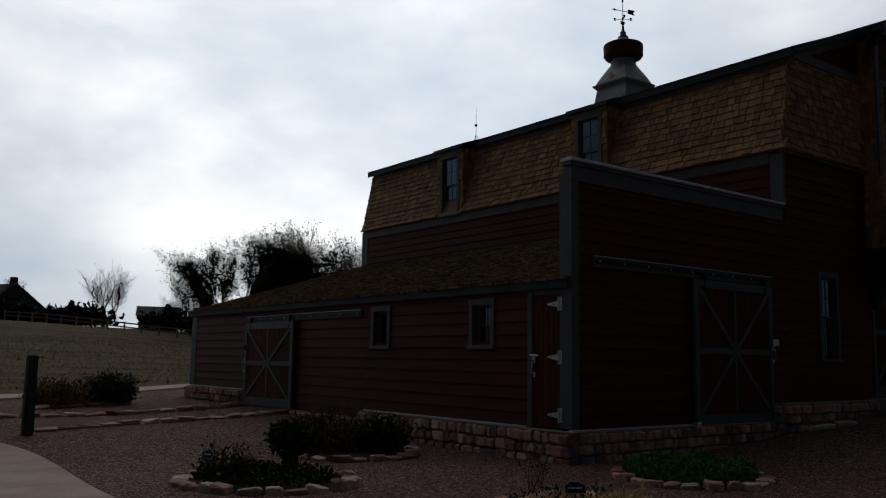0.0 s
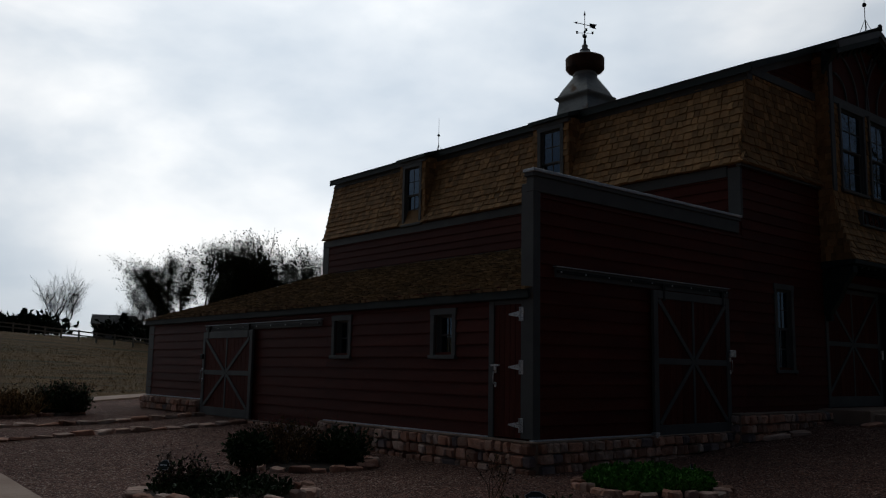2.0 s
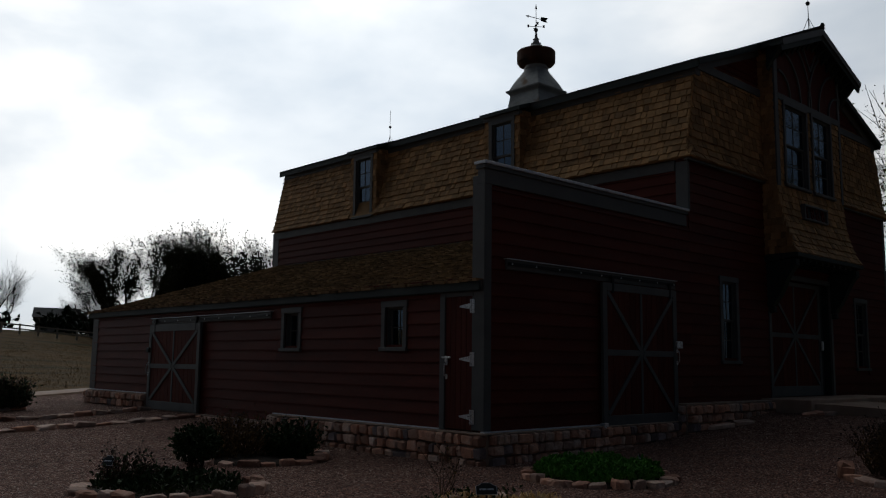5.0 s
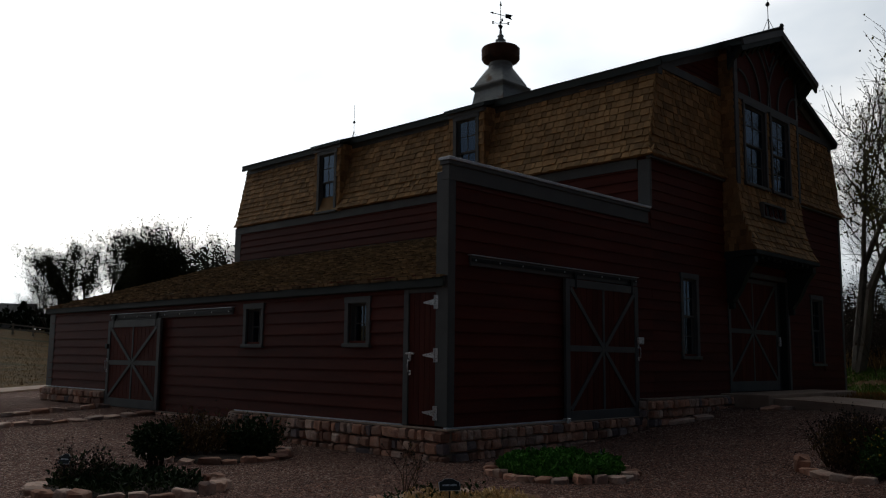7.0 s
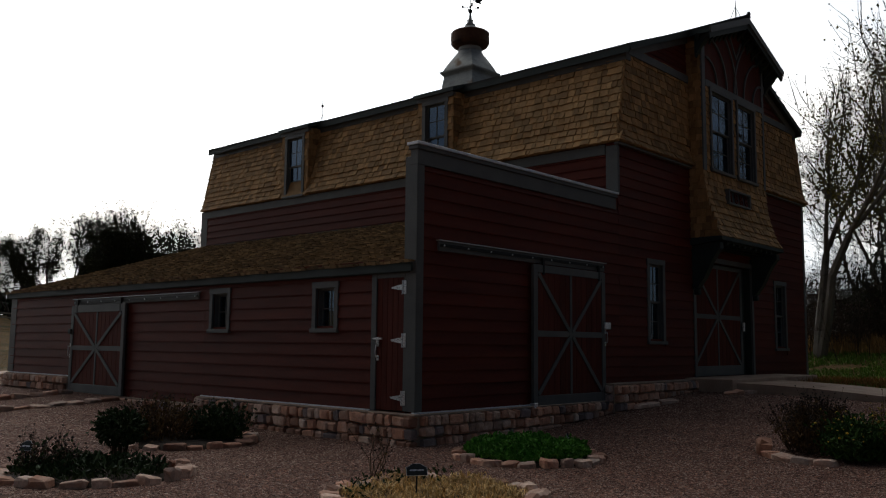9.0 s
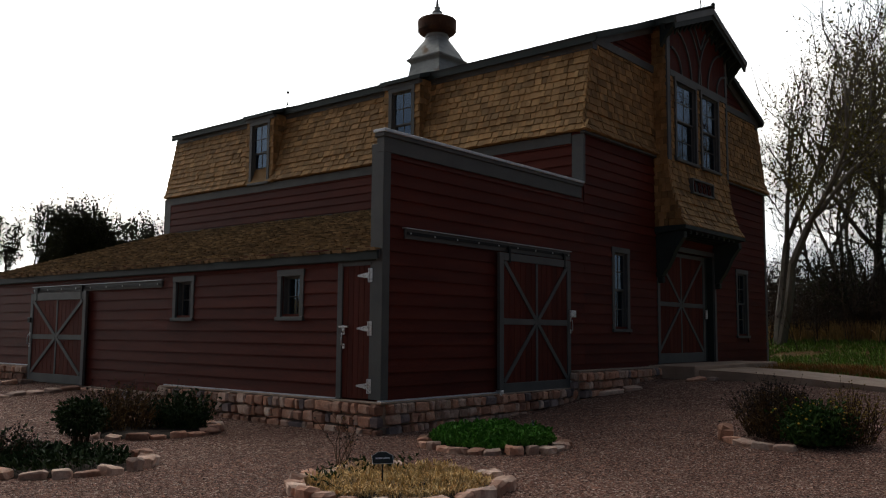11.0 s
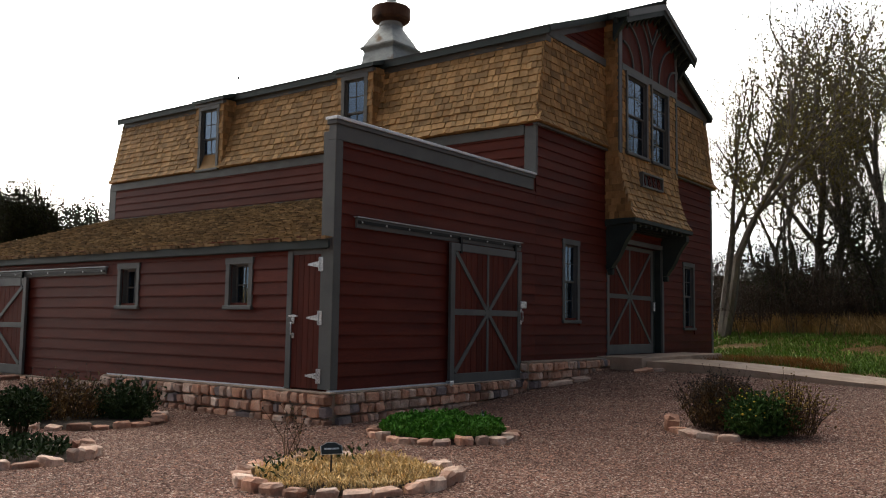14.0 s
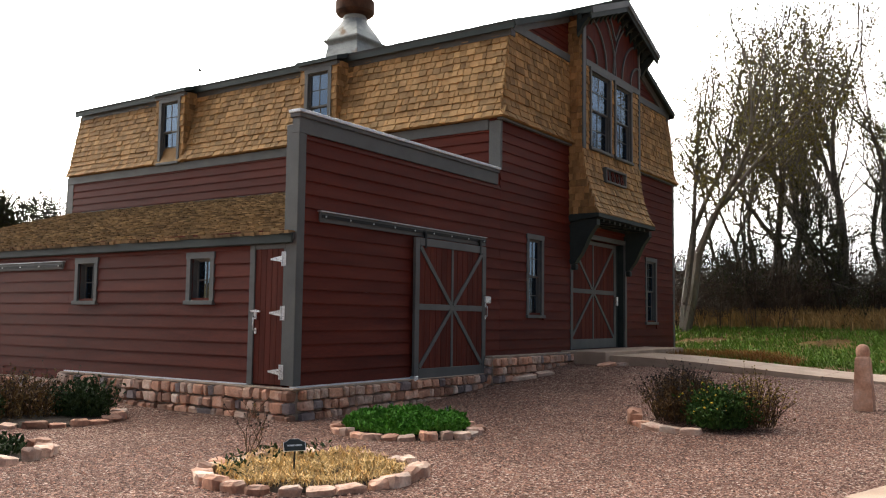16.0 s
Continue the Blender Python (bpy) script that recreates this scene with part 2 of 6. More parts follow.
GRAVEL = gravel_material()

PINKSTONE = material("pink_sandstone_marker", [(0.36, 0.16, 0.1), (0.5, 0.27, 0.18), (0.6, 0.38, 0.29)], 4.0, rough=0.85, fine=30, bump=0.5, depth=0.01)
# ---------------------------------------------------------------- mesh helpers
def thing(name, label, category, group="", kind="", at=(0, 0, 0)):
    ob = new(name)
    ob.empty_display_size = 0.2
    ob.location = at
    return tagged(ob, label, category, group, kind)


def finish(name, bm, mat, smooth=False):
    me = bpy.data.meshes.new(name)
    bmesh.ops.recalc_face_normals(bm, faces=bm.faces)
    bm.to_mesh(me)
    bm.free()
    if mat:
        me.materials.append(mat)
    if smooth:
        for p in me.polygons:
            p.use_smooth = True
    return me


def part(name, bm, mat, parent, label="", smooth=False, kind=""):
    ob = new(name, bm if isinstance(bm, bpy.types.Mesh) else finish(name, bm, mat, smooth))
    if parent:
        ob.parent = parent
        ob.matrix_parent_inverse = Matrix.Translation(-whole_place(parent))
    if label:
        ob["label"] = label
    if kind:
        ob["kind"] = kind
    return ob


def whole_place(ob):
    """Where a parent stands: empties are shifted, parts lie at the origin."""
    return Vector(ob.location) if ob.type == "EMPTY" else Vector((0, 0, 0))


def add_box(bm, x0, x1, y0, y1, z0, z1, bevel=0.0, m=None):
    made = bmesh.ops.create_cube(bm, size=1.0)["verts"]
    t = Matrix.Translation(((x0 + x1) / 2, (y0 + y1) / 2, (z0 + z1) / 2)) @ Matrix.Diagonal((abs(x1 - x0), abs(y1 - y0), abs(z1 - z0), 1))
    bmesh.ops.transform(bm, matrix=(m @ t) if m else t, verts=made)
    if bevel:
        edges = list({e for v in made for e in v.link_edges})
        bmesh.ops.bevel(bm, geom=edges, offset=bevel, segments=1, affect="EDGES")
    return bm


def box(x0, x1, y0, y1, z0, z1, bevel=0.0):
    return add_box(bmesh.new(), x0, x1, y0, y1, z0, z1, bevel)


def bar(a, b, wide, deep, up=(0, 0, 1), bevel=0.0, bm=None):
    """A straight bar from a to b; wide across, deep along up."""
    bm = bm or bmesh.new()
    a, b, up = Vector(a), Vector(b), Vector(up)
    along = (b - a).normalized()
    side = along.cross(up).normalized()
    top = side.cross(along).normalized()
    m = Matrix((side, along, top)).transposed().to_4x4()
    m.translation = (a + b) / 2
    return add_box(bm, -wide / 2, wide / 2, -(b - a).length / 2, (b - a).length / 2, -deep / 2, deep / 2, bevel, m)


def prism(points, along, bm=None):
    """A flat polygon (3D points) pushed along a vector."""
    bm = bm or bmesh.new()
    low = [bm.verts.new(p) for p in points]
    high = [bm.verts.new(Vector(p) + Vector(along)) for p in points]
    n = len(points)
    bm.faces.new(low)
    bm.faces.new(high[::-1])
    for k in range(n):
        bm.faces.new((low[k], high[k], high[(k + 1) % n], low[(k + 1) % n]))
    return bm


def lathe(profile, steps=24, centre=(0, 0, 0), bm=None, turn=0.0):
    bm = bm or bmesh.new()
    rings = []
    for r, z in profile:
        if r < 1e-4:
            rings.append([bm.verts.new((centre[0], centre[1], centre[2] + z))])
        else:
            rings.append([bm.verts.new((centre[0] + r * math.cos(turn + 2 * math.pi * k / steps), centre[1] + r * math.sin(turn + 2 * math.pi * k / steps), centre[2] + z)) for k in range(steps)])
    for a, b in zip(rings, rings[1:]):
        for k in range(steps):
            quad = [a[k % len(a)], a[(k + 1) % len(a)], b[(k + 1) % len(b)], b[k % len(b)]]
            quad = list(dict.fromkeys(quad))
            if len(quad) > 2:
                bm.faces.new(quad)
    return bm


def tube(points, radii, sides=6, bm=None):
    bm = bm or bmesh.new()
    points = [Vector(p) for p in points]
    rings = []
    for k, p in enumerate(points):
        way = (points[min(k + 1, len(points) - 1)] - points[max(k - 1, 0)]).normalized()
        side = way.cross(Vector((0.13, 0.31, 0.94))).normalized()
        top = way.cross(side)
        r = radii[k] if isinstance(radii, (list, tuple)) else radii
        rings.append([bm.verts.new(p + r * (math.cos(2 * math.pi * j / sides) * side + math.sin(2 * math.pi * j / sides) * top)) for j in range(sides)])
    for a, b in zip(rings, rings[1:]):
        for j in range(sides):
            bm.faces.new((a[j], a[(j + 1) % sides], b[(j + 1) % sides], b[j]))
    bm.faces.new(rings[0][::-1])
    bm.faces.new(rings[-1])
    return bm


def raw(name, verts, faces, mat):
    me = bpy.data.meshes.new(name)
    me.from_pydata(verts, [], faces)
    me.materials.append(mat)
    me.update()
    return me


def smoothstep(a, b, x):
    t = min(1.0, max(0.0, (x - a) / (b - a)))
    return t * t * (3 - 2 * t)


# ---------------------------------------------------------------- ground
def level(x, y):
    """The lie of the land: the yard climbs to the porch and to the back of the shed, then a field climbs behind the road."""
    z = -0.52 + 0.4 * smoothstep(0, 10, x) + 0.35 * smoothstep(1.5, 12, y) * (1 - smoothstep(2, 9, x))
    z += 0.17 * smoothstep(4, 9, x) * smoothstep(-7, -2, y) * (1 - smoothstep(14, 22, x))
    z += 0.02 * math.sin(x * 0.9 + 1.1) * math.cos(y * 0.7)
    back = y * 0.85 - x * 0.52
    z += 4.9 * smoothstep(20, 88, back) + 0.02 * max(0.0, back - 88)
    z += 1.3 * smoothstep(17, 36, x) * (1 - smoothstep(8, 24, y))
    return z


def make_ground():
    xs = sorted({round(v, 2) for v in [*np.arange(-14, 22, 0.5), *np.arange(-60, -14, 3), *np.arange(22, 90, 3), *np.geomspace(90, 2500, 12), *(-np.geomspace(60, 2500, 12))]})
    ys = sorted({round(v, 2) for v in [*np.arange(-14, 22, 0.5), *np.arange(-60, -14, 4), *np.arange(22, 140, 3), *np.geomspace(140, 2500, 12), *(-np.geomspace(60, 2500, 10))]})
    verts = [(x, y, level(x, y)) for y in ys for x in xs]
    n = len(xs)
    faces = [(j * n + i, j * n + i + 1, (j + 1) * n + i + 1, (j + 1) * n + i) for j in range(len(ys) - 1) for i in range(n - 1)]
    ob = new("ground", raw("ground", verts, faces, GRAVEL))
    for p in ob.data.polygons:
        p.use_smooth = True
    return tagged(ob, "reddish-brown pea gravel yard running out into dry grass", "ground", kind="structure")


ground = make_ground()

# ---------------------------------------------------------------- barn: sizes
W, E, CX, L = 6.03, 16.68, 11.3, 15.5          # main walls, middle line, depth
SHED_L = 15.1
PARAPET = 4.195
EAVE_X, EAVE_Z, TOP_Z = -0.1, 2.3, 4.12        # shed roof, low and high edge
BAND = 5.32                                     # foot of the shingled mansard
RISE, RIDGE = 0.38, 9.37                       # upper roof
BAY0, BAY1, BAY_Y = 9.33, 12.98, -0.36       # projecting bay: sides and face
COURSE = 0.21                                   # clapboard exposure

barn = thing("barn", "dark red clapboard barn with cedar-shingled mansard roof and grey trim", "barn", at=(8, 8, -0.3))


def cut(spans, a, b):
    """Takes the stretch a..b out of a list of spans."""
    left = []
    for p, q in spans:
        if b <= p or a >= q:
            left.append((p, q))
        else:
            if a > p:
                left.append((p, a))
            if b < q:
                left.append((b, q))
    return left


def wall_cells(u0, u1, z0, z1, holes):
    """Rectangles that fill a wall round its openings (u0, u1, z0, z1)."""
    us = sorted({u0, u1, *[v for h in holes for v in h[:2] if u0 < v < u1]})
    cells = []
    for a, b in zip(us, us[1:]):
        spans = [(z0, z1)]
        for h in holes:
            if h[0] < b - 1e-6 and h[1] > a + 1e-6:
                spans = cut(spans, h[2], h[3])
        cells += [(a, b, p, q) for p, q in spans]
    return cells


BOARD_MESHES = {}


def clapboards(parent, axis, at, u0, u1, z0, z1, holes, sign=-1):
    """Lapped boards on a wall; axis x: the wall runs along x at y = at, faces -y; axis y: runs along y at x = at, faces -x."""
    z = z0
    while z < z1 - 0.02:
        top = min(z + COURSE, z1)
        spans = [(u0, u1)]
        for h in holes:
            if h[2] < top - 0.03 and h[3] > z + 0.03:
                spans = cut(spans, h[0], h[1])
        for a, b in spans:
            if b - a < 0.03:
                continue
            key = (axis, round(b - a, 2), round(top - z, 3))
            if key not in BOARD_MESHES:
                n, t, h = b - a, 0.034, top - z
                profile = [(0, -0.012), (-t, -0.012), (-t, 0.0), (-0.006, h), (0, h)]
                pts = [((0, d, v) if axis == "x" else (d, 0, v)) for d, v in profile]
                BOARD_MESHES[key] = finish("siding_board", prism(pts, (n, 0, 0) if axis == "x" else (0, n, 0)), RED)
            ob = new("siding_board", BOARD_MESHES[key])
            wob = random.uniform(-0.002, 0.002)
            ob.location = (a, at + wob, z) if axis == "x" else (at + wob, a, z)
            ob.parent = parent
        z = top


def plain_wall(name, axis, at, thick, u0, u1, z0, z1, holes, mat=RED):
    bm = bmesh.new()
    for a, b, p, q in wall_cells(u0, u1, z0, z1, holes):
        if axis == "x":
            add_box(bm, a, b, at, at + thick, p, q)
        else:
            add_box(bm, at, at + thick, a, b, p, q)
    return part(name, bm, mat, barn)


# openings: (from, to, bottom, top)
FRONT_HOLES = [(7.28, 7.88, 1.2, 2.84), (14.36, 15.05, 1.07, 2.78), (9.47, 12.74, 0.33, 3.1)]
SIDE_HOLES = [(1.89, 2.37, 1.33, 1.98), (5.05, 5.55, 1.33, 1.98), (0.24, 0.84, -0.02, 2.08)]

# main body
front_wall = plain_wall("wall_front", "x", 0.0, 0.2, W, E, -0.3, BAND + 0.02, FRONT_HOLES)
clapboards(front_wall, "x", 0.0, W, E - 0.1, 0.0, BAND - 0.02, [(7.18, 7.98, 1.09, 2.94), (14.26, 15.15, 0.96, 2.88), (9.37, 12.84, 0.0, 3.2), (9.35, 12.98, 3.6, 6)])
west_wall = plain_wall("wall_side", "y", W, 0.2, 0.2, L, -0.3, BAND + 0.02, [])
clapboards(west_wall, "y", W, 0.25, L - 0.12, 4.0, BAND - 0.22, [])
part("wall_end", box(E - 0.2, E, 0.2, L, -0.4, BAND + 0.02), RED, barn)
part("wall_back", box(W, E, L, L + 0.2, -0.4, BAND + 0.02), RED, barn)
part("gable_wall_back", prism([(W + 0.75, L + 0.1, 7.4), (E - 0.75, L + 0.1, 7.4), (E - 0.75, L + 0.1, 7.6), (CX, L + 0.1, RIDGE - 0.05), (W + 0.75, L + 0.1, 7.6)], (0, 0.15, 0)), RED, barn)
# lean-to shed
shed_front = plain_wall("wall_front", "x", 0.0, 0.12, 0.0, W, -0.1, PARAPET - 0.06, [])
clapboards(shed_front, "x", 0.0, 0.13, W, 0.0, 3.86, [])
shed_side = plain_wall("wall_side", "y", 0.0, 0.2, 0.2, SHED_L, -0.2, 2.38, SIDE_HOLES)
clapboards(shed_side, "y", 0.0, 0.96, 5.83, 0.0, 2.3, [(1.79, 2.47, 1.23, 2.08), (4.95, 5.65, 1.23, 2.08)])
clapboards(shed_side, "y", 0.0, 5.83, 11.6, -0.21, 2.3, [])
clapboards(shed_side, "y", 0.0, 11.6, SHED_L + 0.1, 0.21, 2.3, [])
part("wall_back", box(0, W, SHED_L, SHED_L + 0.2, -0.4, 2.4), RED, barn)
part("floor", box(0.2, E - 0.2, 0.2, L, -0.38, -0.3), INSIDE, barn)

# trim on the false front
part("corner_board", box(-0.035, 0.13, -0.035, 0.235, 0.0, PARAPET - 0.2, 0.006), TRIM, barn)
part("parapet_board", box(-0.04, W - 0.12, -0.042, 0.12, PARAPET - 0.34, PARAPET - 0.1, 0.006), TRIM, barn)
part("parapet_moulding", box(-0.07, W - 0.1, -0.075, 0.14, PARAPET - 0.1, PARAPET - 0.03, 0.008), TRIM, barn)
part("parapet_cap", box(-0.09, W - 0.09, -0.1, 0.155, PARAPET - 0.03, PARAPET + 0.02, 0.004), METAL, barn, "bright galvanised metal cap")
part("corner_board", box(W - 0.03, W + 0.05, -0.04, 0.25, PARAPET + 0.021, BAND - 0.06, 0.006), TRIM, barn)
part("corner_board", box(E - 0.12, E + 0.035, -0.035, 0.2, 0.1, BAND - 0.06, 0.006), TRIM, barn)
part("corner_board", box(-0.035, 0.12, SHED_L - 0.12, SHED_L + 0.235, 0.21, 2.3, 0.006), TRIM, barn)
part("corner_board", box(W - 0.03, W + 0.1, L - 0.12, L + 0.235, 4.1, BAND - 0.2, 0.006), TRIM, barn)
part("frieze_board", box(W - 0.04, W + 0.05, 0.26, L + 0.22, BAND - 0.24, BAND - 0.02, 0.005), TRIM, barn)
part("drip_board", box(W - 0.08, E + 0.05, -0.1, 0.02, BAND - 0.06, BAND - 0.01, 0.005), TRIM, barn)
part("sill_flashing", box(-0.06, 0.02, 0.95, 5.83, -0.025, -0.005), METAL, barn, "pale metal sill flashing")
part("sill_flashing", box(-0.06, 0.02, 11.6, SHED_L + 0.1, 0.182, 0.205), METAL, barn, "pale metal sill flashing")
part("sill_flashing", box(-0.05, 2.95, -0.06, 0.02, -0.028, -0.006), METAL, barn, "pale metal sill flashing")

# shed roof deck, fascia, flashing
slope = (TOP_Z - EAVE_Z) / (W - EAVE_X)
part("shed_roof", prism([(EAVE_X, 0.22, EAVE_Z), (W, 0.22, TOP_Z), (W, 0.22, TOP_Z - 0.09), (EAVE_X, 0.22, EAVE_Z - 0.09)], (0, SHED_L + 0.15, 0)), ROOFING, barn)
part("shed_roof_lip", box(EAVE_X, 0.04, 0.02, 0.219, EAVE_Z - 0.085, EAVE_Z + 0.01), TRIM, barn)
part("fascia", box(EAVE_X - 0.02, EAVE_X + 0.02, 0.0, SHED_L + 0.38, EAVE_Z - 0.14, EAVE_Z - 0.005, 0.004), DARKTRIM, barn)
part("soffit", box(EAVE_X + 0.02, 0.0, 0.1, SHED_L + 0.3, EAVE_Z - 0.15, EAVE_Z - 0.1), DARKTRIM, barn)
part("flashing", box(W - 0.05, W, 0.24, L, TOP_Z + 0.0, TOP_Z + 0.05), TRIM, barn)

# mansard: profile as (inset from the wall, height)
MANSARD = [(-0.12, BAND), (-0.05, BAND + 0.14), (0.02, BAND + 0.34), (0.47, 7.52)]
FRONT_MANSARD = [(-0.16, BAND), (-0.08, BAND + 0.14), (-0.04, BAND + 0.34), (0.0, 7.52)]


def mansard_core():
    bm = bmesh.new()
    rings = []
    for (i, z), (f, _) in zip(MANSARD, FRONT_MANSARD):
        rings.append([bm.verts.new(p) for p in ((W + i, f, z), (E - i, f, z), (E - i, L + 0.2 + i * 0.3, z), (W + i, L + 0.2 + i * 0.3, z))])
    for a, b in zip(rings, rings[1:]):
        for k in range(4):
            bm.faces.new((a[k], a[(k + 1) % 4], b[(k + 1) % 4], b[k]))
    bm.faces.new(rings[0][::-1])
    bm.faces.new(rings[-1])
    return bm


part("mansard_roof", mansard_core(), SHINGLES, barn)


def roof_z(x):
    return RIDGE - RISE * abs(x - CX)


# upper roof with eave boards
EAVE_OUT = W + 0.24
def gable_sheet(x0, x1, y0, y1, top, thick):
    pts = [(x0, y0, roof_z(x0) + top), (CX, y0, RIDGE + top), (x1, y0, roof_z(x1) + top), (x1, y0, roof_z(x1) + top - thick), (CX, y0, RIDGE + top - thick), (x0, y0, roof_z(x0) + top - thick)]
    return prism(pts, (0, y1 - y0, 0))


part("upper_roof", gable_sheet(EAVE_OUT, 2 * CX - EAVE_OUT, -0.2, L + 0.4, 0.05, 0.07), ROOFING, barn)
part("upper_roof", gable_sheet(9.05, 2 * CX - 9.05, -0.74, -0.2, 0.052, 0.07), ROOFING, barn)
for side in (1, -1):
    x = EAVE_OUT if side == 1 else 2 * CX - EAVE_OUT
    part("eave_board", box(min(x, x + 0.03 * side), max(x, x + 0.03 * side), -0.2, L + 0.4, roof_z(EAVE_OUT) - 0.14, roof_z(EAVE_OUT) - 0.02), DARKTRIM, barn)
    part("eave_frieze", box(min(x + 0.12 * side, x + 0.3 * side), max(x + 0.12 * side, x + 0.3 * side), -0.06, L + 0.22, roof_z(EAVE_OUT) - 0.25, roof_z(EAVE_OUT) - 0.06), TRIM, barn)
gable = part("gable_wall", prism([(W + 0.45, 0.02, 7.35), (E - 0.45, 0.02, 7.35), (E - 0.45, 0.02, roof_z(E - 0.45) - 0.02), (CX, 0.02, RIDGE - 0.02), (W + 0.45, 0.02, roof_z(W + 0.45) - 0.02)], (0, 0.15, 0)), RED, barn)


# ---------------------------------------------------------------- shingles
def unit_shingle(mat):
    v = [(-0.5, 0, 0), (0.5, 0, 0), (0.5, 0, 1), (-0.5, 0, 1), (-0.5, 1, 0), (0.5, 1, 0), (0.5, 1, 0.15), (-0.5, 1, 0.15)]
    f = [(0, 1, 2, 3), (3, 2, 6, 7), (0, 3, 7, 4), (1, 5, 6, 2), (4, 7, 6, 5)]
    return raw("shingle", v, f, mat)


UNIT = np.array([(-0.5, 0, 0), (0.5, 0, 0), (0.5, 0, 1), (-0.5, 0, 1), (-0.5, 1, 0), (0.5, 1, 0), (0.5, 1, 0.15), (-0.5, 1, 0.15)])
UNIT_FACES = [(0, 1, 2, 3), (3, 2, 6, 7), (0, 3, 7, 4), (1, 5, 6, 2), (4, 7, 6, 5)]


def shingle_rows(profile, u_axis, spans_at, exposure=0.165, rng=None, wide=(0.09, 0.24), thick=0.036, jitter=0.02):
    """Shingles over a surface swept along u_axis. profile: points (vectors) from foot to top; spans_at(point) gives the stretches of u to cover."""
    rng = rng or random.Random(5)
    u_axis = Vector(u_axis)
    made = []
    lengths = [(b - a).length for a, b in zip(profile, profile[1:])]
    s, total = 0.0, sum(lengths)
    while s < total - 0.04:
        k, rest = 0, s
        while rest > lengths[k]:
            rest -= lengths[k]
            k += 1
        way = (profile[k + 1] - profile[k]).normalized()
        foot = profile[k] + way * rest
        normal = u_axis.cross(way).normalized()
        for lo, hi in spans_at(foot):
            u = lo + rng.uniform(-0.1, 0)
            while u < hi - 0.02:
                w = rng.uniform(*wide)
                a, b = max(u, lo), min(u + w, hi)
                if b - a > 0.025:
                    drop = rng.uniform(-jitter, jitter) * 0.6
                    made.append((foot + u_axis * ((a + b) / 2) + way * drop, u_axis * (b - a - 0.009), way * min(exposure * 1.5, total - s + 0.05), normal * thick * rng.uniform(0.8, 1.35)))
                u += w
        s += exposure
    return made


def outward(made, way):
    """Turns the thickness of shingles to the side where way points."""
    way = Vector(way)
    return [(o, u, v, n if n.dot(way) > 0 else -n) for o, u, v, n in made]


def join_shingles(name, made, mat, parent, label=""):
    verts, faces = [], []
    for o, u, v, n in made:
        m = np.array([u, v, n])
        base = len(verts)
        verts += (UNIT @ m + np.array(o)).tolist()
        faces += [tuple(base + q for q in f) for f in UNIT_FACES]
    return part(name, raw(name, verts, faces, mat), None, parent, label, kind="stuff")


def single_shingles(made, mat, parent):
    mesh = unit_shingle(mat)
    for o, u, v, n in made:
        ob = new("shingle", mesh)
        ob.parent = parent
        m = Matrix((u, v, n)).transposed().to_4x4()
        m.translation = o
        ob.matrix_basis = m


DORMERS = [(10.2, 11.42), (4.58, 5.76)]
mansard = next(o for o in barn.children if o.name.startswith("mansard_roof"))


def inset_at(z, table):
    for (a, p), (b, q) in zip(table, table[1:]):
        if z <= q:
            return a + (b - a) * (z - p) / (q - p)
    return table[-1][0]


def west_spans(p):
    lo, hi = inset_at(p.z, FRONT_MANSARD) - 0.01, L + 0.2 + 0.3 * inset_at(p.z, MANSARD)
    spans = [(lo, hi)]
    for a, b in DORMERS:
        spans = cut(spans, a, b)
    return spans


def front_spans(p):
    i = inset_at(p.z, MANSARD)
    return cut([(W + i - 0.012, E - i + 0.012)], BAY0 - 0.02, BAY1 + 0.02)


west = outward(shingle_rows([Vector((W + i, 0, z)) for i, z in MANSARD], (0, 1, 0), west_spans, rng=random.Random(11)), (-1, 0, 0.1))
front = outward(shingle_rows([Vector((0, f, z)) for f, z in FRONT_MANSARD], (1, 0, 0), front_spans, rng=random.Random(12)), (0, -1, 0.1))
near = [s for s in west if s[0].y < 3.1][:298]
kept = {id(s) for s in near}
join_shingles("shingle_field", [s for s in west if id(s) not in kept] + front, SHINGLES, mansard)

# bay: flared foot, shingled cheeks, window wall
FLARE = [(-0.77, 3.6), (-0.65, 3.82), (-0.54, 4.1), (-0.45, 4.45), (-0.4, 4.8), (BAY_Y, 5.25)]
bay_pts = [(BAY0, y, z) for y, z in FLARE] + [(BAY0, BAY_Y + 0.12, 5.251), (BAY0, BAY_Y + 0.12, roof_z(BAY0) - 0.05), (BAY0, 0.05, roof_z(BAY0) - 0.05), (BAY0, 0.05, 3.6)]
bay = part("bay", prism(bay_pts, (BAY1 - BAY0, 0, 0)), SHINGLES, barn, "projecting shingled bay with a flared foot")
gable_peak = part("gable_panel", prism([(BAY0 + 0.05, BAY_Y - 0.012, 7.3), (BAY1 - 0.05, BAY_Y - 0.012, 7.3), (BAY1 - 0.05, BAY_Y - 0.012, roof_z(BAY1) - 0.03), (CX, BAY_Y - 0.012, RIDGE - 0.03), (BAY0 + 0.05, BAY_Y - 0.012, roof_z(BAY0) - 0.03)], (0, 0.3, 0)), RED_DOOR, barn, "dark red panel with curved grey ribs")
UPPER = [(9.73, 10.94), (11.24, 12.34)]
for x0, x1, z0, z1 in ((BAY0, 9.78, 5.252, 7.3), (10.89, 11.29, 5.252, 7.2), (12.29, BAY1, 5.252, 7.3), (9.78, 12.29, 7.2, 7.3)):
    part("bay_wall", box(x0, x1, BAY_Y + 0.004, BAY_Y + 0.119, z0, z1), SHINGLES, bay)


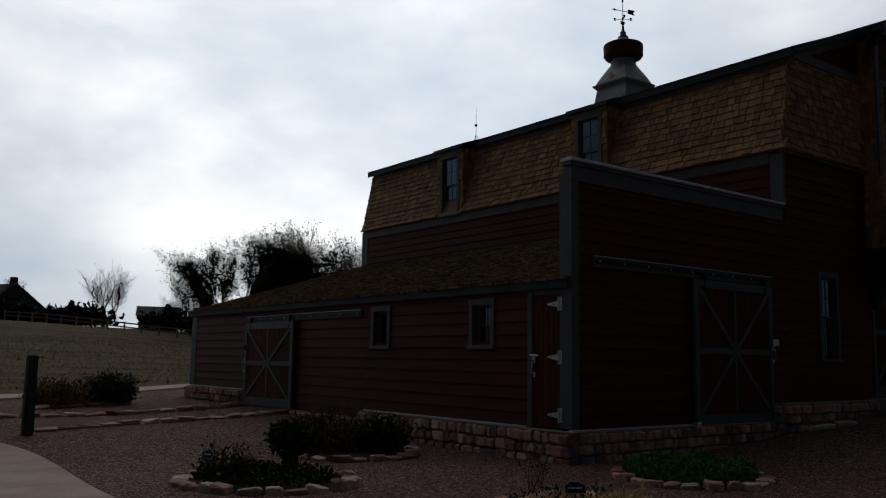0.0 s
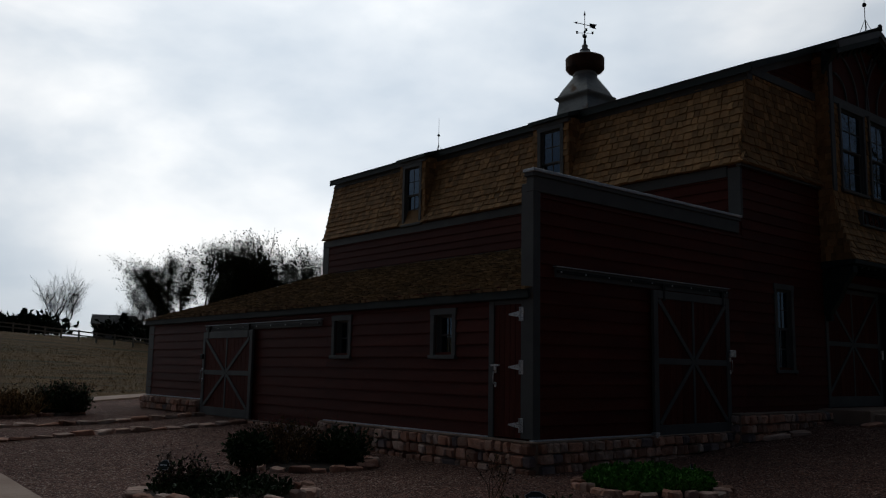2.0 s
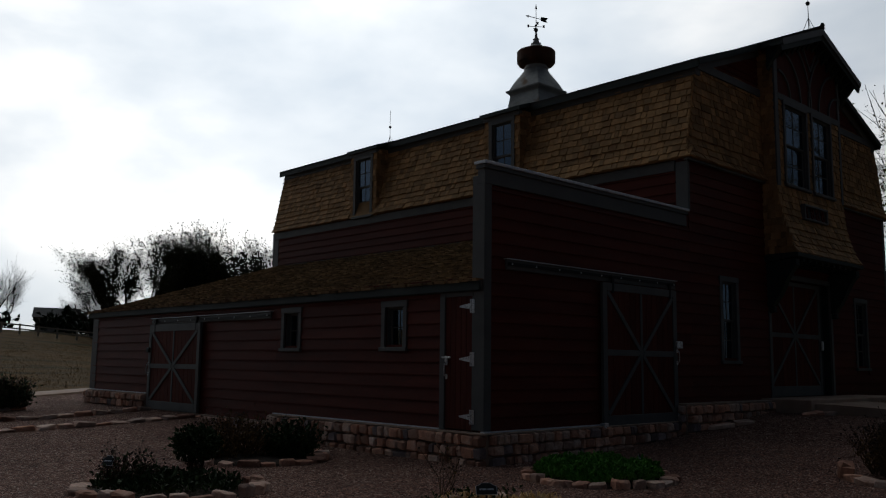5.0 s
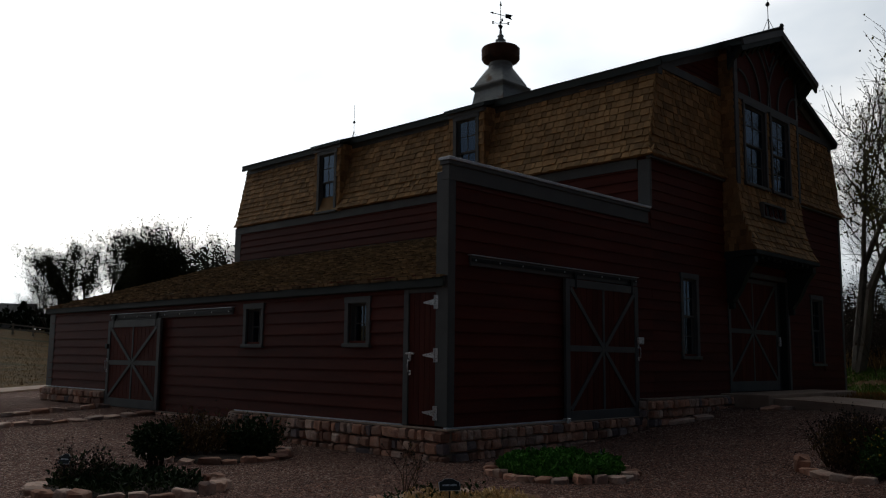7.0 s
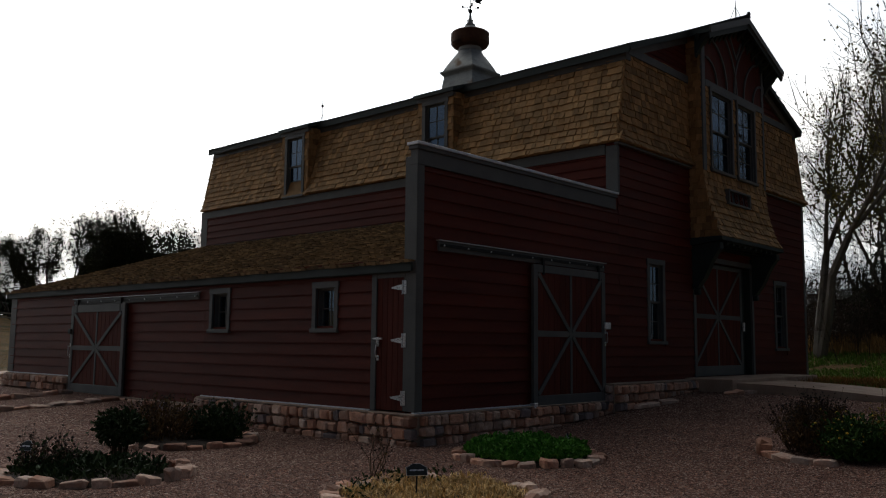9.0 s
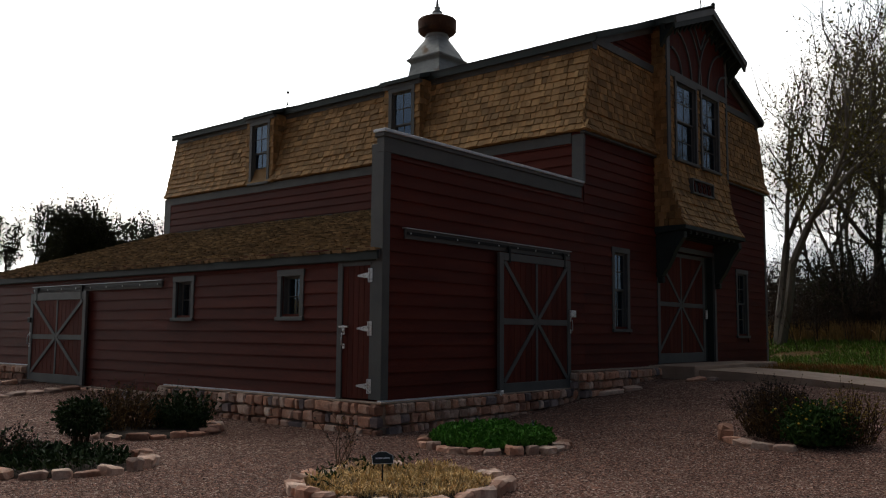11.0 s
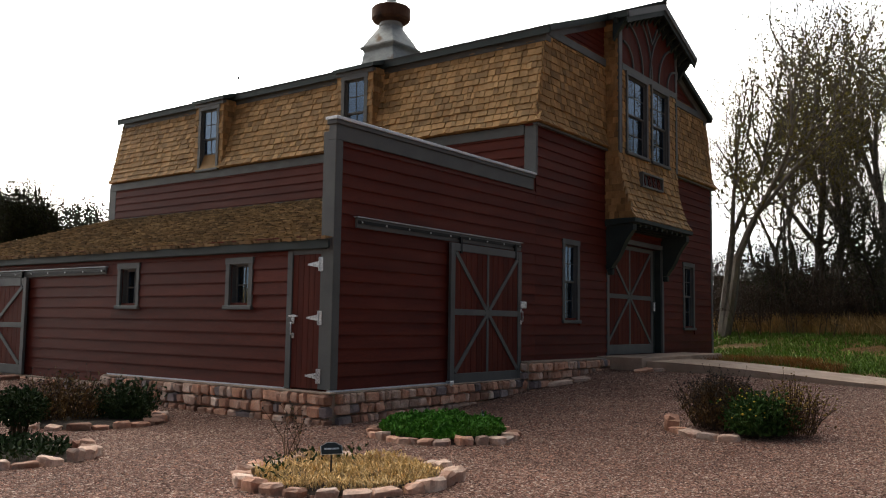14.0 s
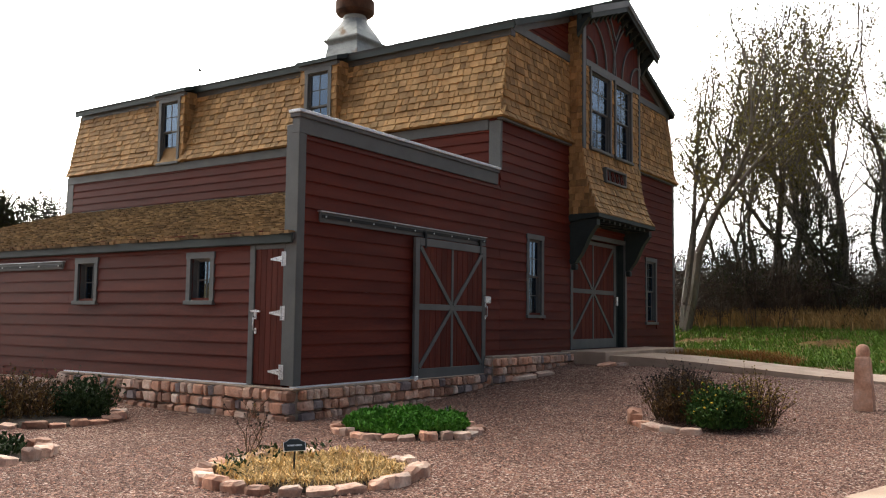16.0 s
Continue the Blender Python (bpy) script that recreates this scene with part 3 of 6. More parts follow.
def bay_spans(p):
    if p.z < 5.16:
        spans = [(BAY0 - 0.01, BAY1 + 0.01)]
        return cut(spans, 10.36, 11.68) if 4.44 < p.z < 4.84 else spans
    return [(BAY0 + 0.16, 9.69), (10.98, 11.2), (12.38, BAY1 - 0.1)]


front_bay = outward(shingle_rows([Vector((0, y, z)) for y, z in FLARE] + [Vector((0, BAY_Y, 7.28))], (1, 0, 0), bay_spans, rng=random.Random(13)), (0, -1, 0.1))


def cheek_spans(p):
    y = BAY_Y
    for (a, q), (b, r) in zip(FLARE, FLARE[1:]):
        if q <= p.z <= r:
            y = a + (b - a) * (p.z - q) / (r - q)
    return [(y - 0.008, 0.02 if p.z < BAND else 0.03)]


cheek = outward(shingle_rows([Vector((BAY0, 0, 3.6)), Vector((BAY0, 0, roof_z(BAY0) - 0.1))], (0, 1, 0), cheek_spans, rng=random.Random(14)), (-1, 0, 0))
join_shingles("shingle_field", front_bay + cheek, SHINGLES, bay)
part("bay_soffit", prism([(BAY0 - 0.04, -0.8, 3.6), (BAY0 - 0.04, -0.8, 3.51), (BAY0 - 0.04, 0.0, 3.42), (BAY0 - 0.04, 0.0, 3.6)], (BAY1 - BAY0 + 0.08, 0, 0)), DARKTRIM, bay)
for x in (BAY0 + 0.02, BAY1 - 0.24):
    curve = [(0.0, 3.46), (-0.72, 3.46), (-0.72, 3.32), (-0.62, 3.2), (-0.5, 3.02), (-0.4, 2.8), (-0.3, 2.62), (-0.2, 2.5), (-0.16, 2.42), (0.0, 2.38)]
    part("bracket", prism([(x, y, z) for y, z in curve], (0.2, 0, 0)), DARKTRIM, bay, "dark curved timber bracket")
    part("bracket_drop", box(x + 0.03, x + 0.17, -0.17, 0.0, 2.26, 2.4, 0.02), DARKTRIM, bay)
for k in range(9):
    x = BAY0 + 0.5 + k * (BAY1 - BAY0 - 1.0) / 8
    part("rafter_tail", box(x - 0.05, x + 0.05, -0.7, -0.1, 3.43, 3.52), DARKTRIM, bay)

# window wall trim of the bay
part("bay_corner_board", box(BAY0 - 0.02, BAY0 + 0.15, BAY_Y - 0.04, BAY_Y + 0.02, 5.2, roof_z(BAY0) - 0.1, 0.005), TRIM, bay)
part("bay_corner_board", box(BAY1 - 0.1, BAY1 + 0.02, BAY_Y - 0.04, BAY_Y + 0.02, 5.2, roof_z(BAY1) - 0.1, 0.005), TRIM, bay)
part("bay_header", box(BAY0 + 0.15, BAY1 - 0.1, BAY_Y - 0.045, BAY_Y, 7.285, 7.44, 0.005), TRIM, bay)


def rib(cx, direction, radius):
    """A quarter-round rib of the sunburst, stopped under the rafters."""
    pts = []
    for k in range(25):
        a = radians(90 * k / 24)
        p = Vector((cx + direction * radius * math.cos(a), BAY_Y - 0.03, 7.44 + radius * math.sin(a)))
        if p.z < roof_z(p.x) - 0.3:
            pts.append(p)
    bm = bmesh.new()
    for a, b in zip(pts, pts[1:]):
        ext = (b - a).normalized() * 0.008
        bar(a - ext, b + ext, 0.055, 0.04, (0, -1, 0), bm=bm)
    return bm


for radius in (1.72, 1.14, 0.56):
    part("sunburst_rib", rib(BAY0 + 0.24, 1, radius), TRIM, gable_peak)
    part("sunburst_rib", rib(BAY1 - 0.1, -1, radius), TRIM, gable_peak)
for side in (1, -1):
    part("sunburst_rib", bar((CX, BAY_Y - 0.03, 8.38), (CX + side * 0.34, BAY_Y - 0.03, 8.88), 0.055, 0.04, (0, -1, 0)), TRIM, gable_peak)

# prow: rake boards, soffit, small brackets
P0, P1 = 9.05, 2 * CX - 9.05
for x0 in (P0, P1):
    for y, deep, drop, mat in ((-0.75, 0.05, 0.11, TRIM), (-0.71, 0.05, 0.24, DARKTRIM), (-0.42, 0.08, 0.2, DARKTRIM)):
        a, b = Vector((x0, y, roof_z(x0) - drop + 0.06)), Vector((CX, y, RIDGE - drop + 0.06))
        part("rake_board", bar(a, b, 0.15, deep, (0, -1, 0)), mat, barn)
    n = 8
    for k in range(n):
        x = x0 + (CX - x0) * (k + 0.5) / n
        part("eave_bracket", prism([(x - 0.035, -0.4, roof_z(x) - 0.12), (x - 0.035, -0.66, roof_z(x) - 0.1), (x - 0.035, -0.64, roof_z(x) - 0.2), (x - 0.035, -0.48, roof_z(x) - 0.3), (x - 0.035, -0.4, roof_z(x) - 0.42)], (0.07, 0, 0)), DARKTRIM, barn)
    s = 1 if x0 == P0 else -1
    part("prow_fascia", box(min(x0, x0 + 0.04 * s), max(x0, x0 + 0.04 * s), -0.74, -0.2, roof_z(x0) - 0.1, roof_z(x0) + 0.04), DARKTRIM, barn)
    part("knee_brace", prism([(x0 + 0.1 * s, -0.3, 7.92), (x0 + 0.1 * s, -0.3, 8.44), (x0 + 0.1 * s, -0.68, 8.46), (x0 + 0.1 * s, -0.56, 8.28), (x0 + 0.1 * s, -0.42, 8.12)], (0.12 * s, 0, 0)), DARKTRIM, barn)
    # lower rakes and the boards that frame the red triangles
    e = EAVE_OUT if x0 == P0 else 2 * CX - EAVE_OUT
    part("rake_board", bar((e, -0.2, roof_z(e) - 0.03), (x0, -0.2, roof_z(x0) - 0.03), 0.14, 0.05, (0, -1, 0)), DARKTRIM, barn)
    part("rake_board", bar((e + 0.1 * s, -0.03, roof_z(e + 0.1 * s) - 0.15), (x0 + 0.2 * s, -0.03, roof_z(x0 + 0.2 * s) - 0.15), 0.2, 0.06, (0, -1, 0)), TRIM, barn)
    part("frieze_board", box(min(e + 0.2 * s, x0 + 0.22 * s), max(e + 0.2 * s, x0 + 0.22 * s), -0.07, 0.02, 7.34, 7.52, 0.005), TRIM, barn)
    z = 7.52
    while z < roof_z(x0) - 0.25:
        lo = CX - (RIDGE - 0.24 - z) / RISE
        a, b = (max(lo, W + 0.5), BAY0) if x0 == P0 else (BAY1, min(2 * CX - lo, E - 0.5))
        if b - a > 0.15:
            part("siding_board", prism([(a, 0.02, z - 0.01), (a, -0.006, z - 0.01), (a, -0.006, z), (a, 0.014, z + 0.14), (a, 0.02, z + 0.14)], (b - a, 0, 0)), RED, gable)
        z += 0.14
part("ridge_finial", lathe([(0, -0.08), (0.035, -0.06), (0.06, 0.0), (0.035, 0.06), (0, 0.08)], 10, (CX, -0.76, RIDGE + 0.12)), DARKTRIM, barn, smooth=True)
part("ridge_cap", bar((CX, -0.78, RIDGE + 0.065), (CX, L + 0.36, RIDGE + 0.065), 0.2, 0.05), ROOFING, barn)

# shed roof covering, weathered
shed = next(o for o in barn.children if o.name.startswith("shed_roof"))
cover = outward(shingle_rows([Vector((EAVE_X - 0.05, 0, EAVE_Z - 0.01)), Vector((W - 0.02, 0, TOP_Z + 0.012))], (0, 1, 0), lambda p: [(0.24, SHED_L + 0.38)], 0.15, random.Random(21), (0.08, 0.2), 0.042, 0.05), (0, 0, 1))
edge = outward(shingle_rows([Vector((EAVE_X - 0.06, 0, EAVE_Z - 0.002)), Vector((-0.05, 0, EAVE_Z + 0.022))], (0, 1, 0), lambda p: [(0.0, 0.24)], 0.14, random.Random(22)), (0, 0, 1))
join_shingles("roof_shingles", cover + edge, OLDSHINGLES, shed, "weathered brown roof shingles")


# ---------------------------------------------------------------- windows and doors
def lb(axis, at, u0, u1, o0, o1, z0, z1, bevel=0.0, bm=None):
    """A box on a wall: u along it, o out from it."""
    bm = bm or bmesh.new()
    if axis == "x":
        return add_box(bm, u0, u1, at - o1, at - o0, z0, z1, bevel)
    return add_box(bm, at - o1, at - o0, u0, u1, z0, z1, bevel)


def window(axis, at, u0, u1, z0, z1, sashes, casing=0.1, name_label="", drop=0.05):
    """A window with casing outside u0..u1, z0..z1; sashes is a list of (z from, z to, how far back)."""
    bm = bmesh.new()
    c = casing
    lb(axis, at, u0, u0 + c, -0.02, 0.045, z0, z1, 0.004, bm)
    lb(axis, at, u1 - c, u1, -0.02, 0.045, z0, z1, 0.004, bm)
    lb(axis, at, u0 - 0.01, u1 + 0.01, -0.02, 0.05, z1 - c, z1 + 0.01, 0.004, bm)
    lb(axis, at, u0 + c - 0.01, u0 + c + 0.014, -0.2, -0.02, z0, z1 - c, 0, bm)
    lb(axis, at, u1 - c - 0.014, u1 - c + 0.01, -0.2, -0.02, z0, z1 - c, 0, bm)
    lb(axis, at, u0 + c, u1 - c, -0.2, -0.02, z1 - c - 0.014, z1 - c + 0.01, 0, bm)
    w = part("window", bm, TRIM, barn, name_label)
    part("window_sill", lb(axis, at, u0 - 0.02, u1 + 0.02, -0.04, 0.08, z0 - 0.02, z0 + drop, 0.006), TRIM, w)
    a, b, low, high = u0 + c, u1 - c, z0 + drop, z1 - c
    for p, q, back in sashes:
        p, q = low + p * (high - low), low + q * (high - low)
        bm = bmesh.new()
        f, t = 0.045, 0.035
        lb(axis, at, a, a + f, -back - t, -back, p, q, 0.003, bm)
        lb(axis, at, b - f, b, -back - t, -back, p, q, 0.003, bm)
        lb(axis, at, a + f, b - f, -back - t, -back, p, p + f, 0.003, bm)
        lb(axis, at, a + f, b - f, -back - t, -back, q - f, q, 0.003, bm)
        mid, cen = (p + q) / 2, (a + b) / 2
        lb(axis, at, cen - 0.011, cen + 0.011, -back - 0.03, -back - 0.005, p + f, q - f, 0, bm)
        lb(axis, at, a + f, b - f, -back - 0.029, -back - 0.006, mid - 0.011, mid + 0.011, 0, bm)
        part("sash", bm, DARKSASH, w)
        for ua, ub in ((a + f, cen - 0.011), (cen + 0.011, b - f)):
            for za, zb in ((p + f, mid - 0.011), (mid + 0.011, q - f)):
                pane = part("pane", lb(axis, at, ua, ub, -back - 0.02, -back - 0.014, za, zb), GLASS, w)
    return w


DARKSASH = TRIM
HUNG = [(0.5, 1.0, 0.035), (0.0, 0.52, 0.075)]
window("x", 0.0, 7.18, 7.98, 1.1, 2.94, HUNG, 0.11)
window("x", 0.0, 14.26, 15.15, 0.97, 2.88, HUNG, 0.11)
for a, b in UPPER:
    window("x", BAY_Y - 0.02, a - 0.04, b + 0.04, 5.24, 7.29, HUNG, 0.085)
window("y", 0.0, 1.79, 2.47, 1.235, 2.076, [(0.0, 1.0, 0.1)], 0.1)
window("y", 0.0, 4.95, 5.65, 1.235, 2.076, [(0.0, 1.0, 0.1)], 0.1)
# added dark sheet close behind the bay panes, painting the room's shade
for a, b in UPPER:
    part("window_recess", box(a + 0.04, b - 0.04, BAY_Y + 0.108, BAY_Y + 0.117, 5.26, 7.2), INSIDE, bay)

for lo, hi in DORMERS:
    x = W - 0.04
    # this box is an added dark sheet that paints the unlit dormer room
    d = part("dormer", box(x + 0.13, x + 0.15, lo + 0.12, hi - 0.12, 5.3, 7.28), INSIDE, barn)
    for y0, y1 in ((lo, lo + 0.17), (hi - 0.17, hi)):
        part("dormer_post", box(x, x + 0.14, y0, y1, 5.3, 7.28), SHINGLES, d)
        part("dormer_cheek", box(x + 0.14, W + 0.9, y0, y0 + 0.1 if y0 == lo else y1, 5.3, 7.28), SHINGLES, d)
    cheek = outward(shingle_rows([Vector((0, lo, BAND + 0.02)), Vector((0, lo, 7.26))], (1, 0, 0), lambda p: [(x - 0.02, W + max(0.02, inset_at(p.z, MANSARD)) + 0.03)], rng=random.Random(31)), (0, -1, 0))
    strip_rows = outward(shingle_rows([Vector((x, 0, BAND + 0.02)), Vector((x, 0, 7.22))], (0, 1, 0), lambda p: [(lo - 0.02, lo + 0.17), (hi - 0.17, hi + 0.02)], rng=random.Random(32)), (-1, 0, 0))
    join_shingles("shingle_field", cheek + strip_rows, SHINGLES, d)
    window("y", x, lo + 0.15, hi - 0.15, 5.3, 7.18, HUNG, 0.11)
    part("dormer_frieze", box(x - 0.06, x + 0.05, lo - 0.03, hi + 0.03, 7.18, 7.29), TRIM, d)
    part("dormer_roof", prism([(x - 0.13, lo - 0.1, 7.38), (EAVE_OUT + 0.3, lo - 0.1, roof_z(EAVE_OUT + 0.3) + 0.06), (EAVE_OUT + 0.3, lo - 0.1, roof_z(EAVE_OUT + 0.3) - 0.06), (x - 0.13, lo - 0.1, 7.28)], (0, hi - lo + 0.2, 0)), DARKTRIM, d)


def x_door(axis, at, u0, u1, z0, z1, out, name, label, top_rail=0.14, low_rail=0.2):
    """A plank door with a framed face, a middle rail, an upright and four braces."""
    back = part(name, lb(axis, at, u0 + 0.02, u1 - 0.02, out, out + 0.035, z0 + 0.02, z1 - 0.02), RED_DOOR, barn, label)
    o, t, s = out + 0.035, 0.03, 0.13
    n = 12
    for k in range(n):
        a, b = u0 + s + (u1 - u0 - 2 * s) * k / n, u0 + s + (u1 - u0 - 2 * s) * (k + 1) / n
        part("plank", lb(axis, at, a + 0.003, b - 0.003, o, o + 0.012, z0 + low_rail, z1 - top_rail, 0.003), RED_DOOR, back)
    for a, b, c, d in ((u0, u0 + s, z0, z1), (u1 - s, u1, z0, z1), (u0 + s, u1 - s, z0, z0 + low_rail), (u0 + s, u1 - s, z1 - top_rail, z1)):
        part("frame_board", lb(axis, at, a, b, o - 0.03, o + t, c, d, 0.004), TRIM, back)
    mid, cen = (z0 + low_rail + z1 - top_rail) / 2, (u0 + u1) / 2
    part("middle_rail", lb(axis, at, u0 + s, u1 - s, o + 0.01, o + t - 0.003, mid - 0.055, mid + 0.055, 0.003), TRIM, back)
    for a, b in ((z0 + low_rail, mid - 0.055), (mid + 0.055, z1 - top_rail)):
        part("upright", lb(axis, at, cen - 0.035, cen + 0.035, o + 0.01, o + t - 0.006, a, b, 0.003), TRIM, back)

    def at_wall(u, z):
        return (u, at - o - 0.022, z) if axis == "x" else (at - o - 0.022, u, z)

    for u, z in ((u0 + s, z0 + low_rail), (u1 - s, z0 + low_rail), (u0 + s, z1 - top_rail), (u1 - s, z1 - top_rail)):
        a, b = Vector(at_wall(u, z)), Vector(at_wall(cen, mid))
        w = (b - a).normalized()
        part("brace", bar(a + w * 0.03, b - w * 0.06, 0.08, 0.02, (0, -1, 0) if axis == "x" else (-1, 0, 0)), TRIM, back)
    return back


def pull(axis, at, u, z, out, parent, size=0.2):
    pts = [Vector((0, 0, z + size / 2)), Vector((0, 1, z + size * 0.4)), Vector((0, 1.1, z)), Vector((0, 1, z - size * 0.4)), Vector((0, 0, z - size / 2))]
    world = [((u, at - out - p.y * 0.05, p.z) if axis == "x" else (at - out - p.y * 0.05, u, p.z)) for p in pts]
    part("handle", tube(world, 0.012, 7), STEEL, parent, "bright steel pull handle", smooth=True)
    for dz in (size / 2, -size / 2):
        part("handle_plate", lb(axis, at, u - 0.025, u + 0.025, out, out + 0.012, z + dz - 0.04, z + dz + 0.04, 0.004), STEEL, parent)


def track(axis, at, u0, u1, z0, z1, parent_label):
    b = part("door_track", lb(axis, at, u0, u1, 0.02, 0.06, z0, z1, 0.004), TRIM, barn, parent_label)
    part("rail", lb(axis, at, u0 + 0.02, u1 - 0.02, 0.075, 0.088, z1 - 0.1, z1 - 0.05), BLACK, b, "black iron rail")
    part("flashing", lb(axis, at, u0 - 0.02, u1 + 0.02, 0.0, 0.1, z1, z1 + 0.012), METAL, b)
    n = max(3, int((u1 - u0) / 0.55))
    for k in range(n):
        u = u0 + 0.1 + (u1 - u0 - 0.2) * k / (n - 1)
        part("bolt", lb(axis, at, u - 0.014, u + 0.014, 0.06, 0.1, z1 - 0.09, z1 - 0.062, 0.004), STEEL, b)
    return b


def hanger(axis, at, u, z, parent):
    part("hanger", lb(axis, at, u - 0.03, u + 0.03, 0.09, 0.13, z - 0.14, z + 0.16, 0.004), BLACK, parent, "black iron roller hanger")
    part("roller", lb(axis, at, u - 0.05, u + 0.05, 0.07, 0.1, z + 0.1, z + 0.18, 0.02), BLACK, parent)


# sliding door of the false front
track("x", 0.0, 0.45, 5.4, 2.52, 2.685, "grey sliding-door track board")
door = x_door("x", 0.0, 2.91, 5.32, -0.06, 2.493, 0.06, "sliding_door", "grey-framed dark red sliding barn door")
hanger("x", 0.0, 3.22, 2.46, door)
hanger("x", 0.0, 5.1, 2.46, door)
pull("x", 0.0, 5.3, 1.2, 0.12, door, 0.24)
part("latch", lb("x", 0.0, 5.24, 5.44, 0.12, 0.18, 1.36, 1.5, 0.015), STEEL, door, "steel latch box")
part("guide", lb("x", 0.0, 2.88, 3.0, 0.05, 0.16, -0.08, 0.02, 0.01), STEEL, door)
part("guide", lb("x", 0.0, 5.28, 5.4, 0.05, 0.14, 0.04, 0.12, 0.01), STEEL, door)
# sliding door of the shed side
track("y", 0.0, 6.02, 11.5, 1.89, 2.03, "grey sliding-door track board")
door = x_door("y", 0.0, 8.88, 11.49, -0.17, 1.88, 0.06, "sliding_door", "grey-framed dark red sliding barn door", 0.17)
hanger("y", 0.0, 9.1, 1.85, door)
hanger("y", 0.0, 11.2, 1.85, door)
pull("y", 0.0, 11.46, 0.8, 0.12, door, 0.26)
part("latch", lb("y", 0.0, 11.4, 11.54, 0.12, 0.17, 1.2, 1.32, 0.015), BLACK, door)
# plank door beside the corner
side_door = part("side_door", lb("y", 0.0, 0.24, 0.84, -0.03, 0.012, 0.0, 2.08), RED_DOOR, barn, "red-brown plank door with strap hinges")
for k in range(5):
    part("plank", lb("y", 0.0, 0.24 + k * 0.12 + 0.002, 0.36 + k * 0.12 - 0.002, 0.012, 0.024, 0.0, 2.08, 0.003), RED_DOOR, side_door)
part("door_casing", lb("y", 0.0, 0.84, 0.955, -0.02, 0.045, -0.02, 2.18, 0.004), TRIM, side_door)
part("door_casing", lb("y", 0.0, 0.2, 0.84, -0.02, 0.04, 2.08, 2.18, 0.004), TRIM, side_door)
for z in (0.2, 1.09, 1.92):
    part("strap_hinge", prism([(-0.034, 0.25, z - 0.05), (-0.034, 0.25, z + 0.05), (-0.034, 0.5, z + 0.012), (-0.034, 0.5, z - 0.012)], (-0.008, 0, 0)), STEEL, side_door, "bright steel strap hinge")
    part("hinge_leaf", lb("y", 0.0, 0.17, 0.235, 0.036, 0.046, z - 0.11, z + 0.11, 0.003), STEEL, side_door)
    part("hinge_pin", tube([(-0.05, 0.243, z - 0.11), (-0.05, 0.243, z + 0.11)], 0.014, 8), STEEL, side_door)
pull("y", 0.0, 0.8, 0.92, 0.03, side_door, 0.22)
part("latch", lb("y", 0.0, 0.7, 0.9, 0.03, 0.06, 1.1, 1.13, 0.006), STEEL, side_door)
part("latch_plate", lb("y", 0.0, 0.77, 0.83, 0.03, 0.055, 1.04, 1.14, 0.006), STEEL, side_door)
# main door under the bay
entry = x_door("x", 0.16, 9.52, 12.42, 0.34, 3.08, 0.0, "entry_door", "grey-framed dark red sliding entry door", 0.1, 0.24)
part("door_casing", lb("x", 0.0, 9.37, 9.49, -0.02, 0.045, 0.33, 3.1, 0.004), TRIM, entry)
part("door_casing", lb("x", 0.0, 12.72, 12.84, -0.02, 0.045, 0.33, 3.1, 0.004), TRIM, entry)
part("door_casing", lb("x", 0.0, 9.37, 12.84, -0.02, 0.05, 3.1, 3.22, 0.004), TRIM, entry)
part("door_box", lb("x", 0.0, 12.32, 12.42, -0.07, -0.03, 1.45, 1.68, 0.006), STEEL, entry, "pale lock box")
part("jamb", box(12.7, 12.74, 0.0, 0.3, 0.33, 3.1), DARKTRIM, entry)
part("dark_leaf", box(12.42, 12.69, 0.16, 0.2, 0.33, 3.1), DARKTRIM, entry)

# date panel: four carved numerals
plaque = part("date_panel", prism([(10.42, -0.5, 4.54), (10.42, -0.455, 4.84), (10.42, -0.4, 4.84), (10.42, -0.4, 4.54)], (1.2, 0, 0)), BLACK, bay, "dark panel with carved numerals")
for x0, x1, z0, z1 in ((10.38, 11.66, 4.5, 4.55), (10.38, 11.66, 4.83, 4.88), (10.37, 10.43, 4.5, 4.88), (11.61, 11.67, 4.5, 4.88)):
    part("panel_frame", box(x0, x1, -0.535, -0.42, z0, z1, 0.006), TRIM, plaque)


def letters(text, size, depth, mat, m, parent, name, label=""):
    font = bpy.data.curves.new(name, "FONT")
    font.body, font.size, font.extrude, font.align_x = text, size, depth, "CENTER"
    probe = bpy.data.objects.new(name, font)
    scene.collection.objects.link(probe)
    bpy.context.view_layer.update()
    me = bpy.data.meshes.new_from_object(probe.evaluated_get(bpy.context.evaluated_depsgraph_get()))
    bpy.data.objects.remove(probe)
    me.transform(m)
    me.materials.clear()
    me.materials.append(mat)
    return part(name, me, None, parent, label)


for k, digit in enumerate("1888"):
    letters(digit, 0.4, 0.012, RED_DOOR, pose(10.58 + k * 0.29, -0.505, 4.56, 82, 0, 0), plaque, "numeral")


# ---------------------------------------------------------------- cupola and rods
def square_loft(levels, cx, cy, bm=None):
    bm = bm or bmesh.new()
    rings = [[bm.verts.new((cx + sx * h, cy + sy * h, z)) for sx, sy in ((-1, -1), (1, -1), (1, 1), (-1, 1))] for h, z in levels]
    for a, b in zip(rings, rings[1:]):
        for k in range(4):
            bm.faces.new((a[k], a[(k + 1) % 4], b[(k + 1) % 4], b[k]))
    bm.faces.new(rings[0][::-1])
    bm.faces.new(rings[-1])
    return bm


